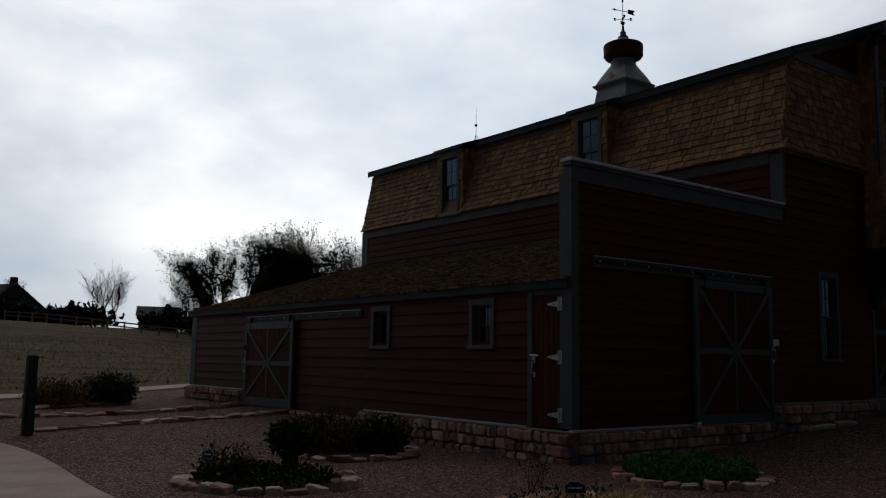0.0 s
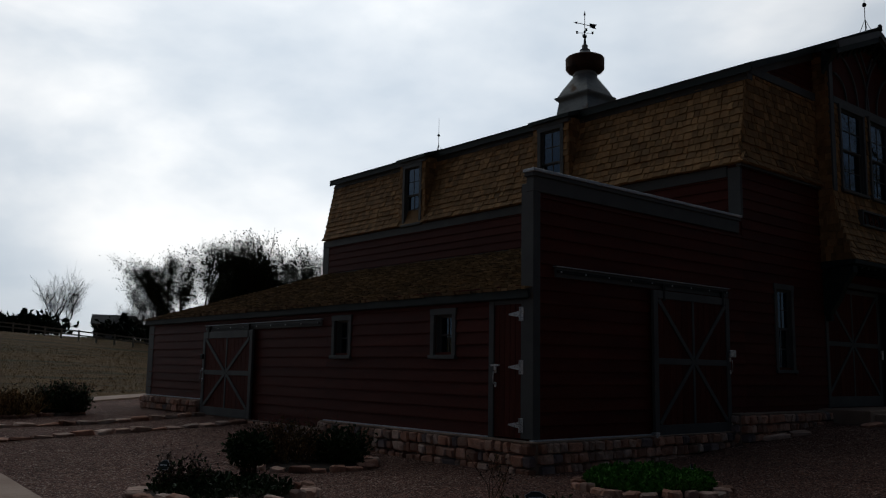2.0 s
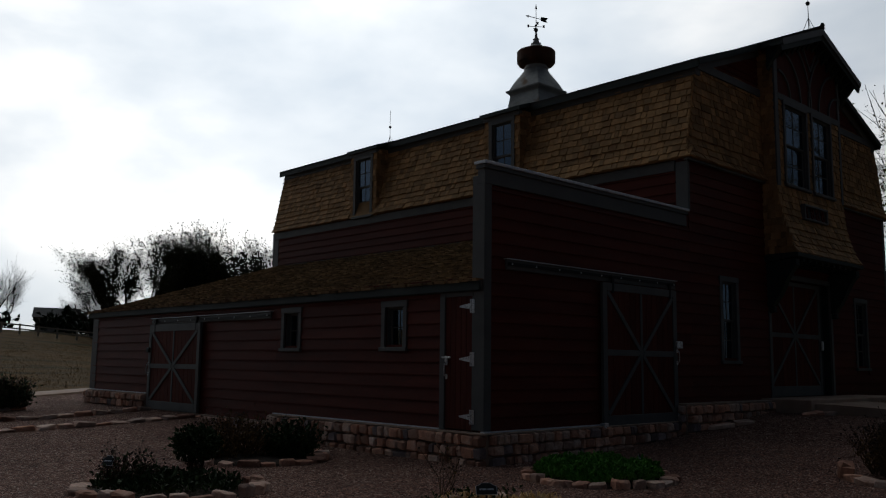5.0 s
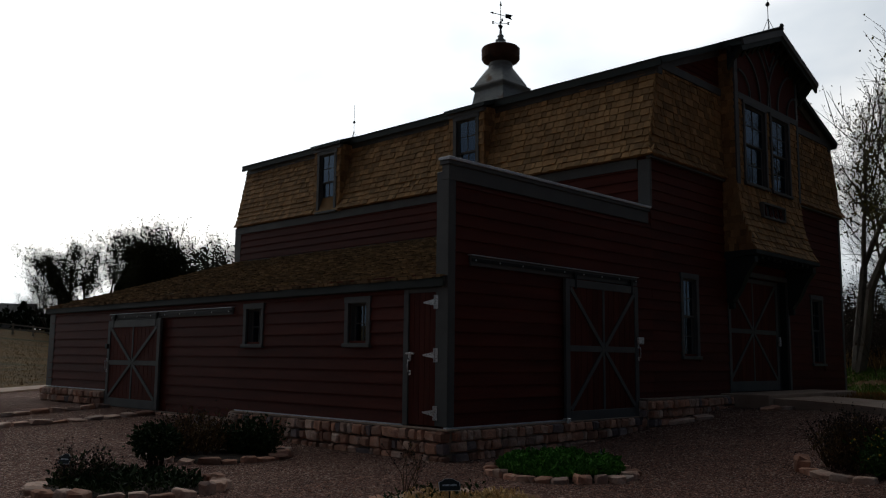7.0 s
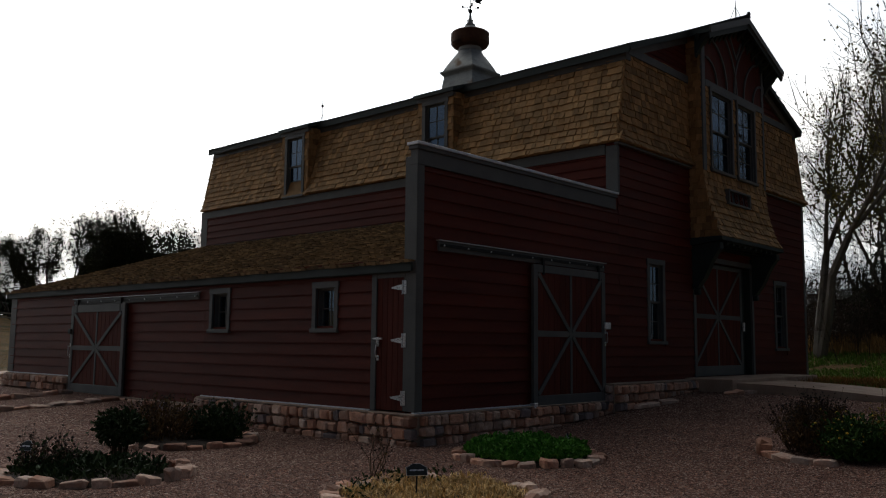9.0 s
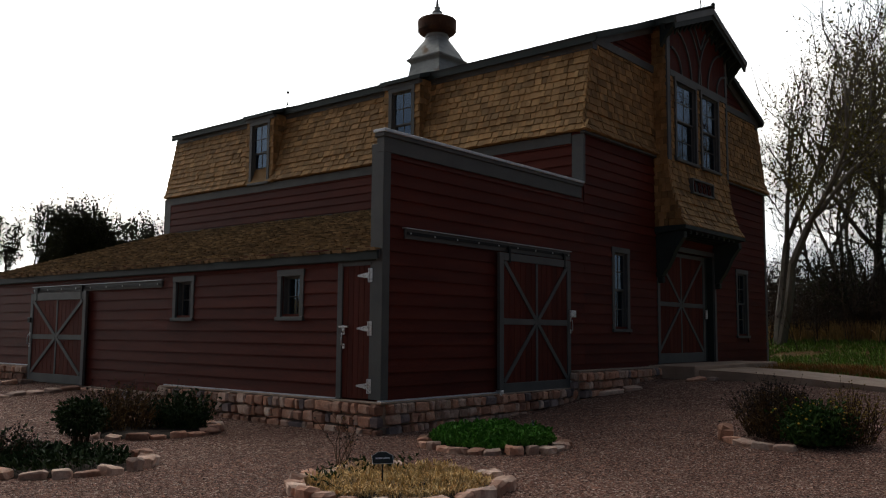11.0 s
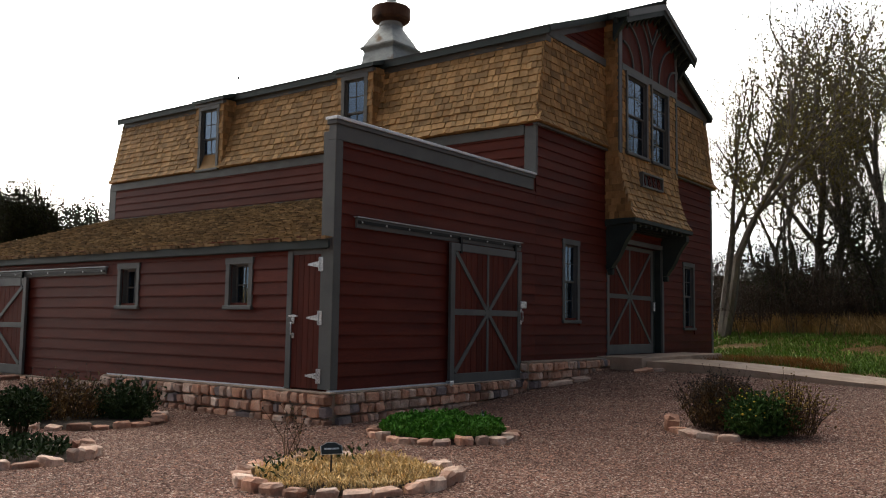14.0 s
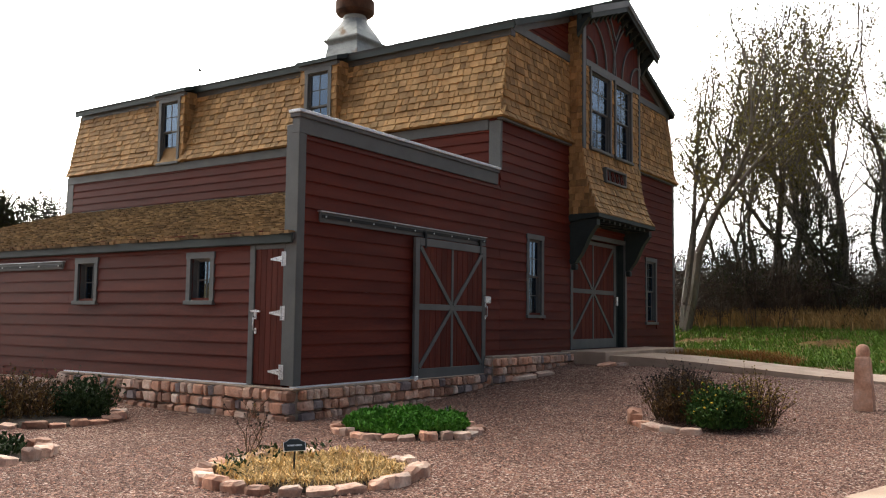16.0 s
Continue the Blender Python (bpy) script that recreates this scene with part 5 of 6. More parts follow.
stem_bush(2.95, -5.95, 0.4, 0.72, 110, 341, BROWNSTEM, RUSTLEAF, "thin brown and yellow flower stems", 5, 1.0, leaf_material("ochre_seed_heads", [(0.14, 0.08, 0.02), (0.3, 0.2, 0.04)]), 0.05)

# dark bed with a clipped shrub, and the bed before the shed wall
bed_soil(-4.75, 0.58, 1.0)
ring(-4.76, 0.58, 1.04, 0.95, -0.6, 19, "pale sandstone block edging the dark bed", "stones round the dark bed", (0.09, 0.17))
leafy_patch(-4.78, 0.58, 0.85, 0.2, 1300, DARKLEAF, 351, "low dark green plants inside a stone ring", 0.07)
stem_bush(-5.2, 0.88, 0.36, 0.42, 60, 361, BROWNSTEM, DARKLEAF, "dark stems with black seed heads", 6, 1.0, SEED, 0.06)


def round_shrub(cx, cy, stem, r, seed, label):
    t = thing("clipped_shrub", label, "shrub", at=(cx, cy, level(cx, cy)))
    s, l = Soup(seed), Soup(seed + 1)
    z0 = level(cx, cy)
    for k in range(26):
        a = s.rng.uniform(0, 6.28)
        s.twig((cx + 0.05 * math.cos(a), cy + 0.05 * math.sin(a), z0), (cx + 0.5 * r * math.cos(a), cy + 0.5 * r * math.sin(a), z0 + stem + s.rng.uniform(0, r)), 0.012, 0.005)
    for k in range(1300):
        d = l.rng.normal(size=3)
        d /= np.linalg.norm(d)
        p = np.array((cx, cy, z0 + stem + r * 0.75)) + d * np.array((r, r, r * 0.75)) * l.rng.uniform(0.55, 1.08)
        l.leaf(p, d + l.rng.normal(size=3) * 0.8, l.rng.uniform(0.04, 0.085), 0.6)
    s.part("stalk", BROWNSTEM, t)
    l.part("foliage", DARKLEAF, t)


round_shrub(-4.24, 0.98, 0.3, 0.27, 371, "small round dark green shrub on a bare stem")
bed_soil(-2.25, 2.87, 1.0)
ring(-2.26, 2.86, 1.08, 0.95, -0.5, 18, "pinkish sandstone block edging the shrub bed", "stones round the shrub bed")
stem_bush(-2.5, 3.0, 0.6, 0.66, 170, 381, BROWNSTEM, RUSTLEAF, "rust-brown dried bush before the shed wall", 9, 0.4, SEED, 0.06)
stem_bush(-1.8, 2.55, 0.5, 0.6, 150, 391, DARKLEAF, DARKLEAF, "dense dark green bush before the shed wall", 12, 0.1, SEED, 0.07)
stem_bush(-3.05, 3.15, 0.4, 0.42, 80, 395, DARKLEAF, DARKLEAF, "dense dark green bush before the shed wall", 10, 0.1, SEED, 0.07)
# far bed by the road
stem_bush(-3.26, 12.2, 0.7, 0.75, 220, 401, BROWNSTEM, DARKLEAF, "dense dark bush near the road", 14, 0.4, SEED, 0.08)
stem_bush(-4.47, 11.8, 0.75, 0.6, 260, 405, STRAW, RUSTLEAF, "tawny dry grass clump near the road", 7, 0.3, SEED, 0.09)
for k in range(6):
    lay_stone("edging_stone", stone_rng.choice(EDGE_STONES), -5.0 + k * 0.42, 11.1 + 0.2 * k, (0.36, 0.2, 0.1), 20, "flat pale stone edging the far bed", "stones round the far bed")
# lone dry stems at the back of the straw bed
stem_bush(-2.97, -2.27, 0.16, 0.62, 9, 411, BROWNSTEM, RUSTLEAF, "a few tall dry flower stems with dark heads", 1, 1.0, SEED, 0.04)


# ---------------------------------------------------------------- small fixtures
def plant_sign(x, y, height, face, label, wide=0.2):
    z = level(x, y)
    t = thing("plant_sign", label, "sign", at=(x, y, z))
    part("stake", box(x - 0.007, x + 0.007, y - 0.005, y + 0.005, z - 0.1, z + height), BLACK, t)
    c, s = math.cos(face), math.sin(face)
    m = pose(x, y, z + height, -28, 0, math.degrees(face))
    hw = wide / 2
    outline = [(-hw, 0, -0.05), (hw, 0, -0.05), (hw, 0, 0.03), (hw * 0.72, 0, 0.04), (hw * 0.4, 0, 0.062), (-hw * 0.4, 0, 0.062), (-hw * 0.72, 0, 0.04), (-hw, 0, 0.03)]
    plate = part("plate", prism([m @ Vector(p) for p in outline], m.to_3x3() @ Vector((0, 0.008, 0))), SIGN_GREEN, t)
    rim = [(p[0] * 1.06, -0.001, p[2] * 1.08 + 0.0) for p in outline]
    part("rim", prism([m @ (Vector(p) + Vector((0, 0.004, 0))) for p in rim], m.to_3x3() @ Vector((0, 0.007, 0))), STEEL, t)
    part("writing_bar", prism([m @ Vector(p) for p in ((-hw * 0.7, -0.002, -0.008), (hw * 0.7, -0.002, -0.008), (hw * 0.7, -0.002, 0.008), (-hw * 0.7, -0.002, 0.008))], m.to_3x3() @ Vector((0, 0.001, 0))), STEEL, plate)
    return t


SIGN_GREEN = material("dark_sign_enamel", [(0.02, 0.026, 0.026), (0.03, 0.036, 0.036)], 8, rough=0.4, fine=60, bump=0.02)
plant_sign(-3.49, -3.41, 0.33, radians(-33), "small dark plant label on a black stake")
plant_sign(-5.45, 0.8, 0.36, radians(-62), "small pale plant label on a black stake", 0.14)
plant_sign(0.75, -2.3, 0.26, radians(-33), "thin black plant stake in the green bed", 0.03)

POSTWOOD = material("dark_weathered_timber", [(0.03, 0.024, 0.018), (0.055, 0.045, 0.034), (0.08, 0.066, 0.05)], 3, (4, 4, 0.4), 0.9, fine=30, bump=0.5, depth=0.01)
post = new("timber_post", finish("timber_post", square_loft([(0.085, level(-6.2, 6.72) - 0.3), (0.082, 0.4), (0.078, 0.98), (0.06, 1.0)], -6.2, 6.72), POSTWOOD))
tagged(post, "dark weathered square timber post beside the path", "post")


def stone_marker(x, y):
    z = level(x, y)
    t = thing("stone_marker", "tapered pink sandstone marker with a rounded cap", "post", at=(x, y, z))
    shaft = part("shaft", square_loft([(0.145, z - 0.2), (0.14, z), (0.105, z + 0.78), (0.1, z + 0.8)], x, y), PINKSTONE, t)
    part("neck", square_loft([(0.1, z + 0.8), (0.085, z + 0.82), (0.085, z + 0.84)], x, y), PINKSTONE, t)
    part("cap", lathe([(0.0, 1.02), (0.05, 1.01), (0.09, 0.97), (0.105, 0.91), (0.1, 0.85), (0.09, 0.835)], 18, (x, y, z)), PINKSTONE, t, smooth=True)


stone_marker(5.4, -6.99)


def pebbles():
    """Single pebbles that lie proud of the gravel where the yard comes nearest."""
    rng = np.random.RandomState(71)
    n = 26000
    x = rng.uniform(-7.0, 5.0, n)
    y = -7.6 + 7.2 * rng.uniform(size=n)
    r = rng.uniform(0.006, 0.015, n) * rng.choice((0.8, 1.0, 1.0, 1.5), n)
    base = np.array([(1, 0, 0), (0, 1, 0), (-1, 0, 0), (0, -1, 0), (0, 0, 0.7), (0, 0, -0.7)])
    faces = [(0, 1, 4), (1, 2, 4), (2, 3, 4), (3, 0, 4)]
    verts, out = [], []
    for k in range(n):
        a = rng.uniform(0, 6.28)
        c, s = math.cos(a), math.sin(a)
        turn = np.array(((c, s, 0), (-s, c, 0), (0, 0, 1)))
        p = (base * r[k] * rng.uniform(0.7, 1.3, (6, 3))) @ turn + np.array((x[k], y[k], level(x[k], y[k]) + r[k] * 0.2))
        b = len(verts)
        verts += p.tolist()
        out += [tuple(b + q for q in f) for f in faces]
    return tagged(new("pebble_scatter", raw("pebble_scatter", verts, out, PEBBLE)), "loose reddish and pale pebbles over the gravel", "gravel", kind="stuff")


PEBBLE = material("loose_pebbles", [(0.2, 0.09, 0.06), (0.36, 0.18, 0.13), (0.55, 0.36, 0.28)], 9.0, rough=0.8, fine=30, bump=0.1, island=0.6)
pebbles()

# ---------------------------------------------------------------- trees and distance
BARK = material("grey_bark", [(0.07, 0.06, 0.05), (0.14, 0.12, 0.1), (0.24, 0.215, 0.19)], 1.2, (1, 1, 0.4), 0.9, fine=14, bump=0.6, depth=0.03)
DARKBARK = material("dark_bark", [(0.025, 0.02, 0.016), (0.05, 0.042, 0.035)], 1.5, (1, 1, 0.4), 0.9, fine=14, bump=0.5, depth=0.03)
OLIVE = leaf_material("olive_autumn_leaves", [(0.1, 0.1, 0.03), (0.17, 0.15, 0.045), (0.26, 0.2, 0.07)], 0.5)
ELM = leaf_material("dark_olive_leaves", [(0.018, 0.024, 0.009), (0.034, 0.04, 0.014), (0.06, 0.06, 0.02)], 0.5)
FIR = leaf_material("dark_fir_needles", [(0.01, 0.018, 0.01), (0.018, 0.03, 0.015), (0.026, 0.038, 0.018)], 0.3)
BRUSH = leaf_material("brown_brush", [(0.03, 0.02, 0.014), (0.06, 0.04, 0.029), (0.11, 0.078, 0.056)], 0.4)


def grow(s, leaf, p, way, length, radius, depth, o):
    """A limb of a few bent pieces, then its forks; leaves on the last twigs."""
    rng = s.rng
    pieces = 3 if depth > 1 else 2
    step = length / pieces
    for k in range(pieces):
        way = way + rng.normal(size=3) * o["bend"] + np.array((0, 0, o["lift"]))
        way /= np.linalg.norm(way)
        q = p + way * step
        r = radius * (1 - 0.3 * (k + 1) / pieces)
        s.twig(p, q, radius * (1 - 0.3 * k / pieces), r, 7 if depth >= o["depth"] - 1 else (4 if depth > 1 else 3))
        if depth <= o["depth"] - 1 and depth > 0:
            for _ in range(o["side"] + (2 if depth == 1 else 0)):
                side = rng.normal(size=3)
                side -= way * side.dot(way)
                side /= np.linalg.norm(side) + 1e-9
                turn = way * 0.7 + side * o["open"]
                grow(s, leaf, q - way * step * rng.uniform(0, 0.9), turn / np.linalg.norm(turn), length * rng.uniform(0.4, 0.7), r * 0.42, depth - 1 if depth > 1 else 0, o)
        if depth == 0 and leaf is not None:
            for _ in range(o["leaves"]):
                c = p + (q - p) * rng.uniform() + rng.normal(size=3) * o["scatter"]
                leaf.leaf(c, rng.normal(size=3) + np.array((0, 0, -0.4)), o["leaf"] * rng.uniform(0.6, 1.4), 0.7)
        p = q
    if depth > 0:
        for _ in range(o["fork"]):
            side = rng.normal(size=3)
            side /= np.linalg.norm(side)
            turn = way + side * o["open"] * 0.8
            grow(s, leaf, p, turn / np.linalg.norm(turn), length * rng.uniform(0.6, 0.9), radius * 0.5, depth - 1, o)


def tree(x, y, seed, label, height, trunk, radius, o, bark, leaf_mat, stems=1, spread=0.2, name="tree", sink=0.2):
    z = level(x, y) - sink
    t = thing(name, label, "tree", at=(x, y, z))
    s, l = Soup(seed), Soup(seed + 1)
    for k in range(stems):
        a = 2 * math.pi * k / stems + 0.5
        lean = spread * (0.3 if stems == 1 else 1)
        way = np.array((math.cos(a) * lean, math.sin(a) * lean, 1.0))
        grow(s, l if leaf_mat else None, np.array((x + 0.3 * (stems > 1) * math.cos(a), y + 0.3 * (stems > 1) * math.sin(a), z)), way / np.linalg.norm(way), trunk * s.rng.uniform(0.85, 1.1), radius * s.rng.uniform(0.8, 1.1), o["depth"], o)
    size = height / (max(v[2] for v in s.v) - z)
    for soup in (s, l):
        soup.v = [(x + (p[0] - x) * size, y + (p[1] - y) * size, z + (p[2] - z) * size) for p in soup.v]
    t["tall"] = height
    part("trunk", raw("trunk", s.v, s.f, bark), None, t)
    if leaf_mat and l.v:
        part("crown", raw("crown", l.v, l.f, leaf_mat), None, t)
    return t


def put_again(t, x, y, turn, height):
    """Another tree of the same growth elsewhere, turned and scaled."""
    size = height / t["tall"]
    return copy_thing(t, pose(x, y, level(x, y) - 0.2, 0, 0, turn) @ Matrix.Diagonal((size, size, size, 1)))


POPLAR = dict(depth=4, bend=0.1, lift=0.1, side=1, open=0.62, fork=3, leaves=2, leaf=0.13, scatter=0.2)
BARE = dict(depth=4, bend=0.09, lift=0.07, side=2, open=0.55, fork=2, leaves=0, leaf=0.1, scatter=0.1)
ELMS = dict(depth=4, bend=0.13, lift=0.05, side=2, open=0.75, fork=2, leaves=5, leaf=0.3, scatter=0.3)
GNARLED = dict(depth=4, bend=0.2, lift=0.0, side=2, open=1.0, fork=2, leaves=2, leaf=0.09, scatter=0.15)
random.seed(4)
cotton = tree(36.7, -1.1, 501, "tall grey-barked cottonwood with thin olive autumn leaves", 20.0, 5.4, 0.3, POPLAR, BARK, OLIVE, 2, 0.2)
young = tree(28.0, 3.5, 511, "slender cottonwood with sparse olive leaves", 17.6, 4.6, 0.19, dict(POPLAR, open=0.55, lift=0.08, leaf=0.11), BARK, OLIVE, 2, 0.1)
bare = tree(39.0, 2.9, 521, "bare pale-barked tree with fine upright twigs", 17.5, 4.6, 0.16, BARE, BARK, None, 3, 0.3)
gnarled = tree(33.5, 0.6, 525, "low dark tree with crooked tangled branches", 7.8, 2.6, 0.14, dict(GNARLED, leaves=1), DARKBARK, ELM, 3, 0.5)
put_again(cotton, 36.6, 0.9, 130, 16.0)
put_again(cotton, 37.4, -4.4, 250, 18.5)
put_again(cotton, 41.0, -8.0, 20, 18.5)
put_again(bare, 34.0, 2.4, 140, 13.5)
put_again(bare, 46.0, 1.0, 40, 17.5)
put_again(bare, 42.0, -3.5, 200, 17.0)
put_again(gnarled, 33.0, -2.2, 120, 7.0)
put_again(gnarled, 35.0, -5.4, 210, 7.6)
put_again(young, 41.0, -11.0, 70, 18.0)
put_again(young, 27.2, 14.4, 95, 17.0)
put_again(young, 24.0, 11.5, 30, 15.4)

# on the hill behind the field
far_bare = tree(27.8, 120.0, 531, "clump of bare trees on the hill, fine upright twigs", 11.5, 3.9, 0.2, dict(BARE, open=0.6), DARKBARK, None, 5, 0.35)
put_again(far_bare, 38.8, 121.8, 80, 6.5)
elm = tree(32.9, 85.9, 541, "dark leafy tree behind the fence, airy ragged crown", 14.2, 4.4, 0.24, dict(ELMS, open=0.5, side=1, fork=3, leaves=3, leaf=0.2), DARKBARK, ELM, 1, 0.2)
elm_b = tree(43.8, 80.6, 551, "dark leafy tree behind the fence, narrow ragged crown", 16.0, 4.6, 0.24, dict(ELMS, open=0.4, side=1, fork=3, leaves=3, leaf=0.19), DARKBARK, ELM, 2, 0.2)
for x, y, turn, height, what in ((31.0, 89.0, 60, 11.6, elm_b), (34.0, 87.4, 160, 12.8, elm_b), (42.4, 82.2, 100, 15.9, elm), (46.8, 78.5, 110, 15.2, elm), (35.9, 84.8, 200, 13.2, elm_b), (40.4, 83.2, 20, 15.2, elm_b), (37.9, 84.8, 300, 12.5, elm), (16.0, 130.3, 15, 7.3, elm)):
    put_again(what, x, y, turn, height)
put_again(far_bare, 57.8, 78.3, 10, 9.5)
put_again(far_bare, 31.2, 94.9, 150, 9.0)
put_again(far_bare, 62.7, 74.2, 210, 8.0)


def conifer(x, y, height, wide, seed, label):
    z = level(x, y) - 0.2
    t = thing("conifer", label, "tree", at=(x, y, z))
    s, l = Soup(seed), Soup(seed + 1)
    s.twig((x, y, z), (x, y, z + height * 0.95), 0.16, 0.03, 6)
    for k in range(2200):
        f = l.rng.uniform() ** 0.8
        r = wide * (1 - f) ** 0.85 * l.rng.uniform(0.25, 1.0) * (0.82 + 0.18 * math.sin(f * 34))
        a = l.rng.uniform(0, 6.283)
        p = np.array((x + r * math.cos(a), y + r * math.sin(a), z + height * (0.05 + 0.95 * f)))
        l.leaf(p, np.array((math.cos(a), math.sin(a), -0.25)) + l.rng.normal(size=3) * 0.4, l.rng.uniform(0.25, 0.6), 0.5)
    part("trunk", raw("trunk", s.v, s.f, DARKBARK), None, t)
    part("crown", raw("crown", l.v, l.f, FIR), None, t)
    return t


fir = conifer(34.8, 99.8, 5.4, 2.4, 601, "dense dark green conifer on the hill")
fir["tall"] = 1.0
for x, y, size in ((38.8, 98.7, 0.8), (31.9, 105.9, 0.7), (42.2, 94.7, 0.95), (46.1, 91.6, 0.9), (24.4, 125.1, 0.75), (21.9, 127.2, 0.6), (40.6, 92.2, 0.85), (49.0, 88.5, 1.0), (36.7, 95.8, 0.65)):
    put_again(fir, x, y, random.uniform(0, 360), size)


def thicket(name, spots, height, count, seed, mat, label, leaf=0.14, twigs=5):
    """A run of uncountable undergrowth as one object."""
    s = Soup(seed)
    for x0, y0, x1, y1, w in spots:
        for k in range(count):
            t, d = s.rng.uniform(), s.rng.normal() * w
            x, y = x0 + (x1 - x0) * t + d, y0 + (y1 - y0) * t + s.rng.normal() * w
            z = level(x, y)
            h = height * s.rng.uniform(0.35, 1.0) * (0.75 + 0.25 * math.sin(x * 0.9 + y * 0.7))
            top = np.array((x + s.rng.normal() * 0.4, y + s.rng.normal() * 0.4, z + h))
            s.twig((x, y, z), top, 0.02, 0.008)
            for _ in range(twigs):
                q = np.array((x, y, z)) + (top - np.array((x, y, z))) * s.rng.uniform(0.2, 1)
                e = q + np.array((s.rng.normal() * 0.4, s.rng.normal() * 0.4, abs(s.rng.normal()) * 0.4))
                s.twig(q, e, 0.01, 0.005)
                s.leaf(e, up(s.rng, 1.5), leaf * s.rng.uniform(0.6, 1.6), 0.6)
                s.leaf((q + e) / 2, up(s.rng, 1.5), leaf * s.rng.uniform(0.6, 1.6), 0.6)
    return tagged(new(name, raw(name, s.v, s.f, mat)), label, "undergrowth", kind="stuff")


thicket("brush", [(30, 4, 44, -10, 1.8), (34, 10, 44, 2, 2.0)], 4.0, 1100, 701, BRUSH, "brown leafless brush under the cottonwoods", 0.09, 8)
thicket("brush", [(44, 8, 56, -14, 2.5), (40, 14, 50, -2, 2.0)], 6.6, 800, 705, BRUSH, "tall brown leafless brush behind the cottonwoods", 0.12, 10)
thicket("hedge", [(30.4, 103.0, 53.9, 82.4, 1.6), (10.9, 127.4, 26.8, 121.0, 1.6), (46.1, 90.6, 67.6, 70.0, 2.0)], 2.8, 420, 711, FIR, "dark hedge of shrubs along the fence", 0.7, 9)


def grass_run(name, areas, count, seed, mat, label, tall=(0.3, 0.8), width=0.008):
    s = Soup(seed)
    for x0, x1, y0, y1 in areas:
        for k in range(count):
            x, y = s.rng.uniform(x0, x1), s.rng.uniform(y0, y1)
            if math.sin(x * 1.1 + seed) + math.cos(y * 1.4 + x * 0.3) < -1.3:
                continue
            p = np.array((x, y, level(x, y) - 0.02))
            for _ in range(4):
                s.blade(p + np.array((s.rng.normal() * 0.06, s.rng.normal() * 0.06, 0)), up(s.rng, 0.3), s.rng.uniform(*tall), width * s.rng.uniform(0.7, 1.5), 0.6)
    return tagged(new(name, raw(name, s.v, s.f, mat)), label, "grass", kind="stuff")


MEADOW = leaf_material("meadow_green", [(0.08, 0.17, 0.025), (0.14, 0.26, 0.04), (0.22, 0.32, 0.06)], 0.4)
TAWNY = leaf_material("tawny_dry_grass", [(0.34, 0.2, 0.08), (0.52, 0.34, 0.15), (0.66, 0.47, 0.24)], 0.4)
RUSSET = leaf_material("russet_grass", [(0.24, 0.1, 0.03), (0.36, 0.17, 0.05), (0.46, 0.24, 0.08)], 0.4)
grass_run("meadow_grass", [(11.9, 30, -10, 6)], 11000, 801, MEADOW, "green meadow grass beyond the walk", (0.1, 0.24), 0.014)
grass_run("tall_dry_grass", [(29, 35, -11, 6)], 3000, 803, TAWNY, "tall tawny dry grass at the edge of the brush", (0.5, 1.0), 0.02)
grass_run("russet_grass", [(12.4, 15.5, -4.2, -0.4), (15.5, 19, -3, 0.5)], 900, 805, RUSSET, "low russet dry grass beside the barn", (0.12, 0.34), 0.01)


FIELD = leaf_material("brown_field_grass", [(0.13, 0.078, 0.022), (0.2, 0.115, 0.035), (0.27, 0.16, 0.05)], 0.3)


def field_grass():
    """Tufts over the field behind the road."""
    s = Soup(811)
    for k in range(9000):
        u, v = s.rng.uniform(-40, 60), 20 + 34 * s.rng.uniform() ** 1.2
        x, y = 0.85 * u - 0.52 * v, 0.52 * u + 0.85 * v
        if x > 45:
            continue
        p = np.array((x, y, level(x, y) - 0.03))
        for _ in range(3):
            s.blade(p + s.rng.normal(size=3) * np.array((0.15, 0.15, 0)), up(s.rng, 0.4), s.rng.uniform(0.1, 0.26), 0.012, 0.9)
    return tagged(new("field_grass", raw("field_grass", s.v, s.f, FIELD)), "tawny tall grass over the rising field", "grass", kind="stuff")


field_grass()

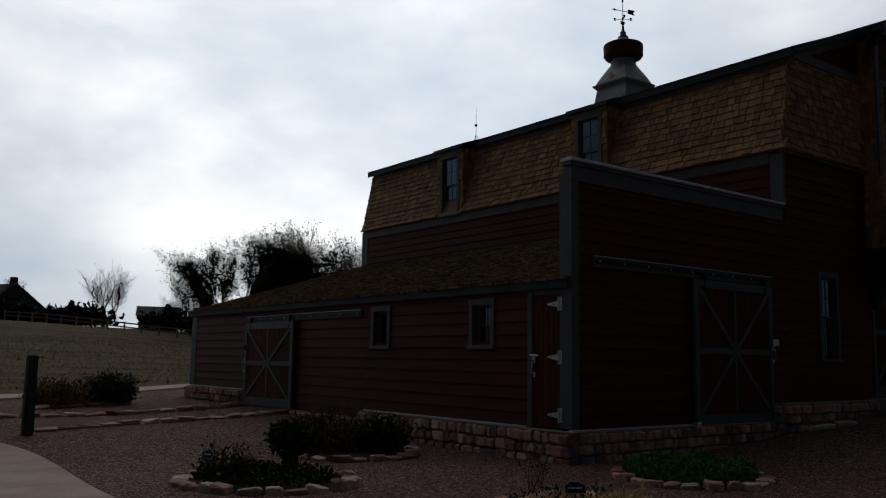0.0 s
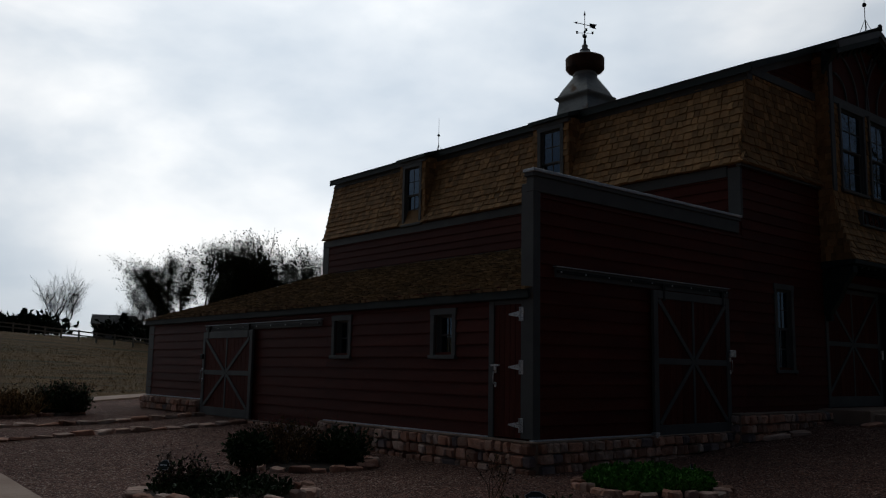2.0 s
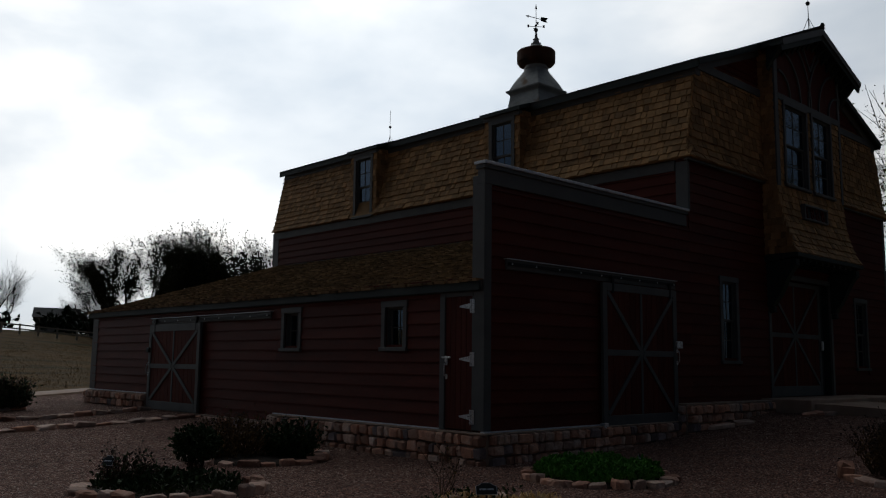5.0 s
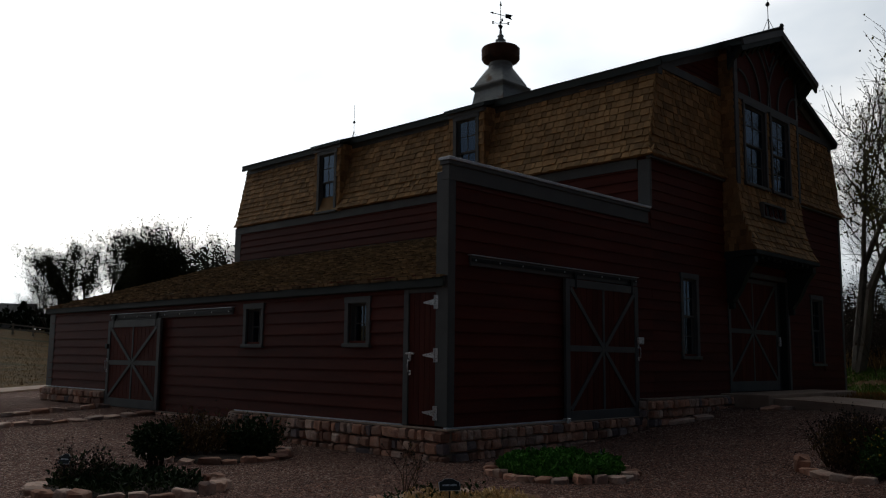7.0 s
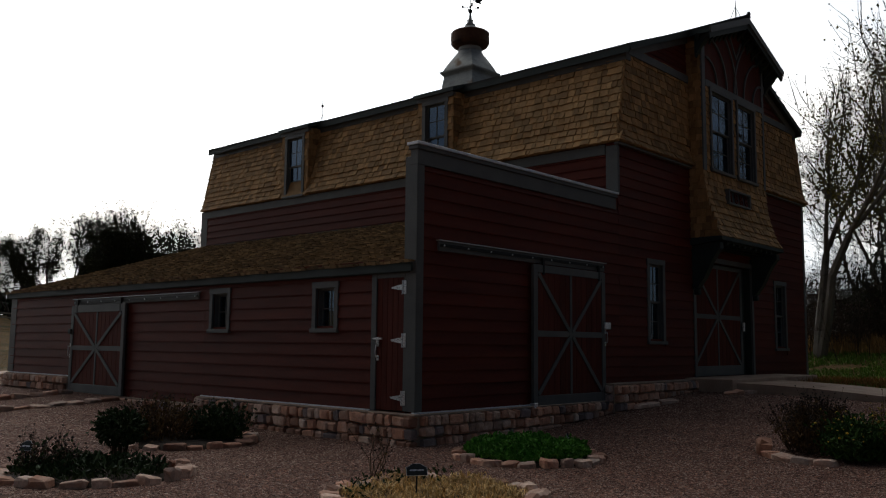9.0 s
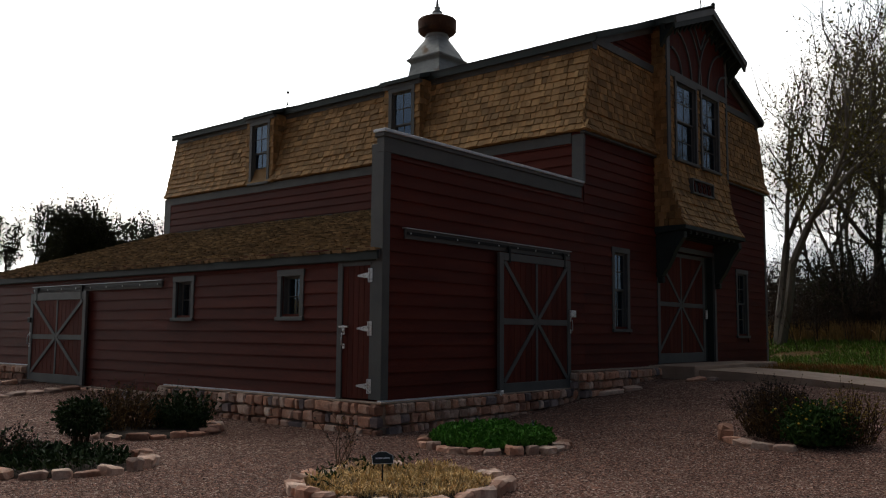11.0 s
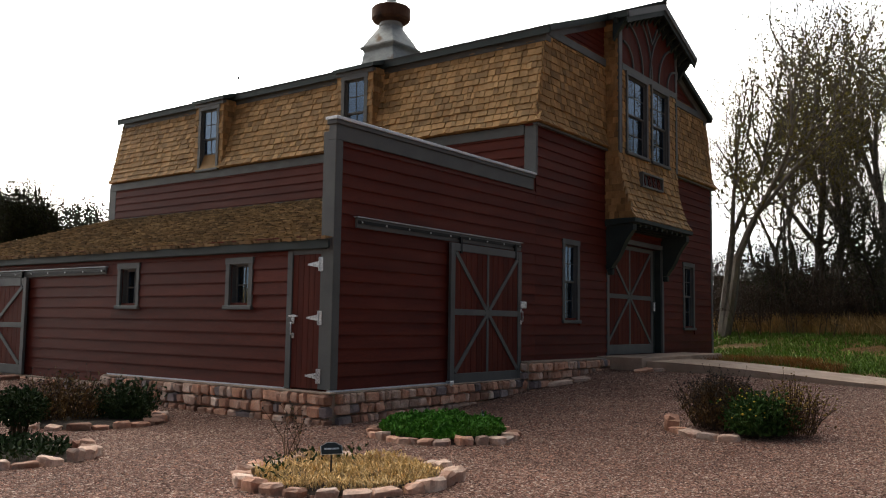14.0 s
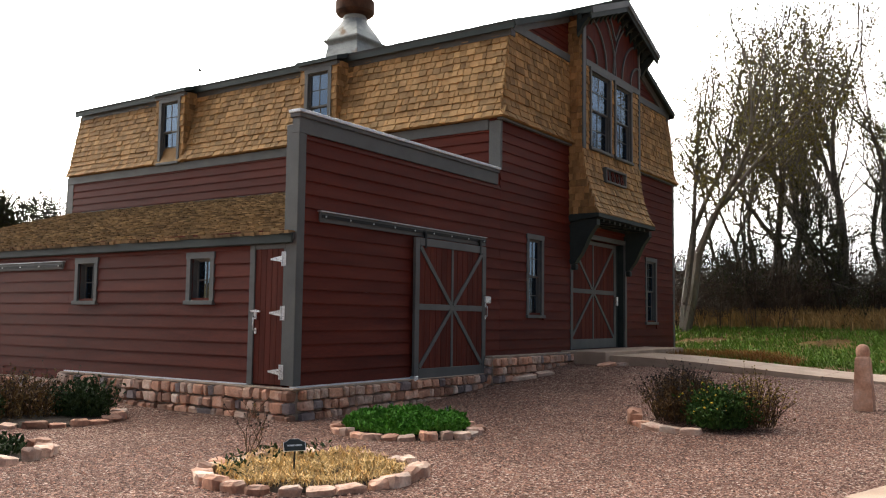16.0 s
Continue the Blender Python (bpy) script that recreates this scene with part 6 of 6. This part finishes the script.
# rail fence along the hill
FENCEWOOD = material("pale_fence_rail", [(0.3, 0.26, 0.2), (0.42, 0.37, 0.3)], 3, rough=0.8, fine=20)
a, b = Vector((11.3, 102.4, 0)), Vector((43.8, 78.6, 0))
fence = thing("rail_fence", "pale wooden two-rail fence across the hill", "fence", at=(a.x, a.y, level(a.x, a.y)))
steps = 20
spots = [Vector((p.x, p.y, level(p.x, p.y))) for p in (a.lerp(b, k / steps) + Vector((-3.0, -2.5, 0)) * math.sin(math.pi * k / steps) for k in range(steps + 1))]
for p in spots:
    part("post", box(p.x - 0.08, p.x + 0.08, p.y - 0.08, p.y + 0.08, p.z - 0.3, p.z + 1.15), FENCEWOOD, fence)
for p, q in zip(spots, spots[1:]):
    for h in (0.55, 1.0):
        part("rail", bar(p + Vector((0, -0.1, h)), q + Vector((0, -0.1, h)), 0.05, 0.15), FENCEWOOD, fence)

HOUSEWALL = material("pale_house_wall", [(0.3, 0.29, 0.27), (0.38, 0.37, 0.34)], 2, rough=0.8)


def house(x, y, wide, deep, wall, roof, turn, label, chimney):
    z = level(x, y) - 0.3
    t = thing("house", label, "house", at=(x, y, z))
    m = pose(x, y, z, 0, 0, turn)
    part("wall", finish("wall", add_box(bmesh.new(), -wide / 2, wide / 2, -deep / 2, deep / 2, 0, wall, 0, m), HOUSEWALL), None, t)
    gable_pts = [m @ Vector(p) for p in ((-wide / 2 - 0.5, -deep / 2 - 0.5, wall - 0.1), (0, -deep / 2 - 0.5, wall + roof), (wide / 2 + 0.5, -deep / 2 - 0.5, wall - 0.1))]
    top = part("roof", prism(gable_pts, m.to_3x3() @ Vector((0, deep + 1, 0))), ROOFING, t)
    if chimney:
        part("chimney", add_box(bmesh.new(), wide * 0.2, wide * 0.2 + 0.9, 0, 0.9, wall + roof * 0.3, wall + roof + 1.4, 0, m), DARKBARK, top)
    for k in range(3):
        u = -wide / 3 + k * wide / 3
        part("window", add_box(bmesh.new(), u - 0.5, u + 0.5, -deep / 2 - 0.03, -deep / 2 + 0.05, 1.0, 2.2, 0, m), BLACK, t)


house(19.0, 149.2, 11, 9, 3.0, 4.2, 20, "dark-roofed house on the hill with a chimney", True)
house(40.1, 132.7, 9, 6, 2.8, 1.6, 70, "low pale outbuilding among the far trees", False)
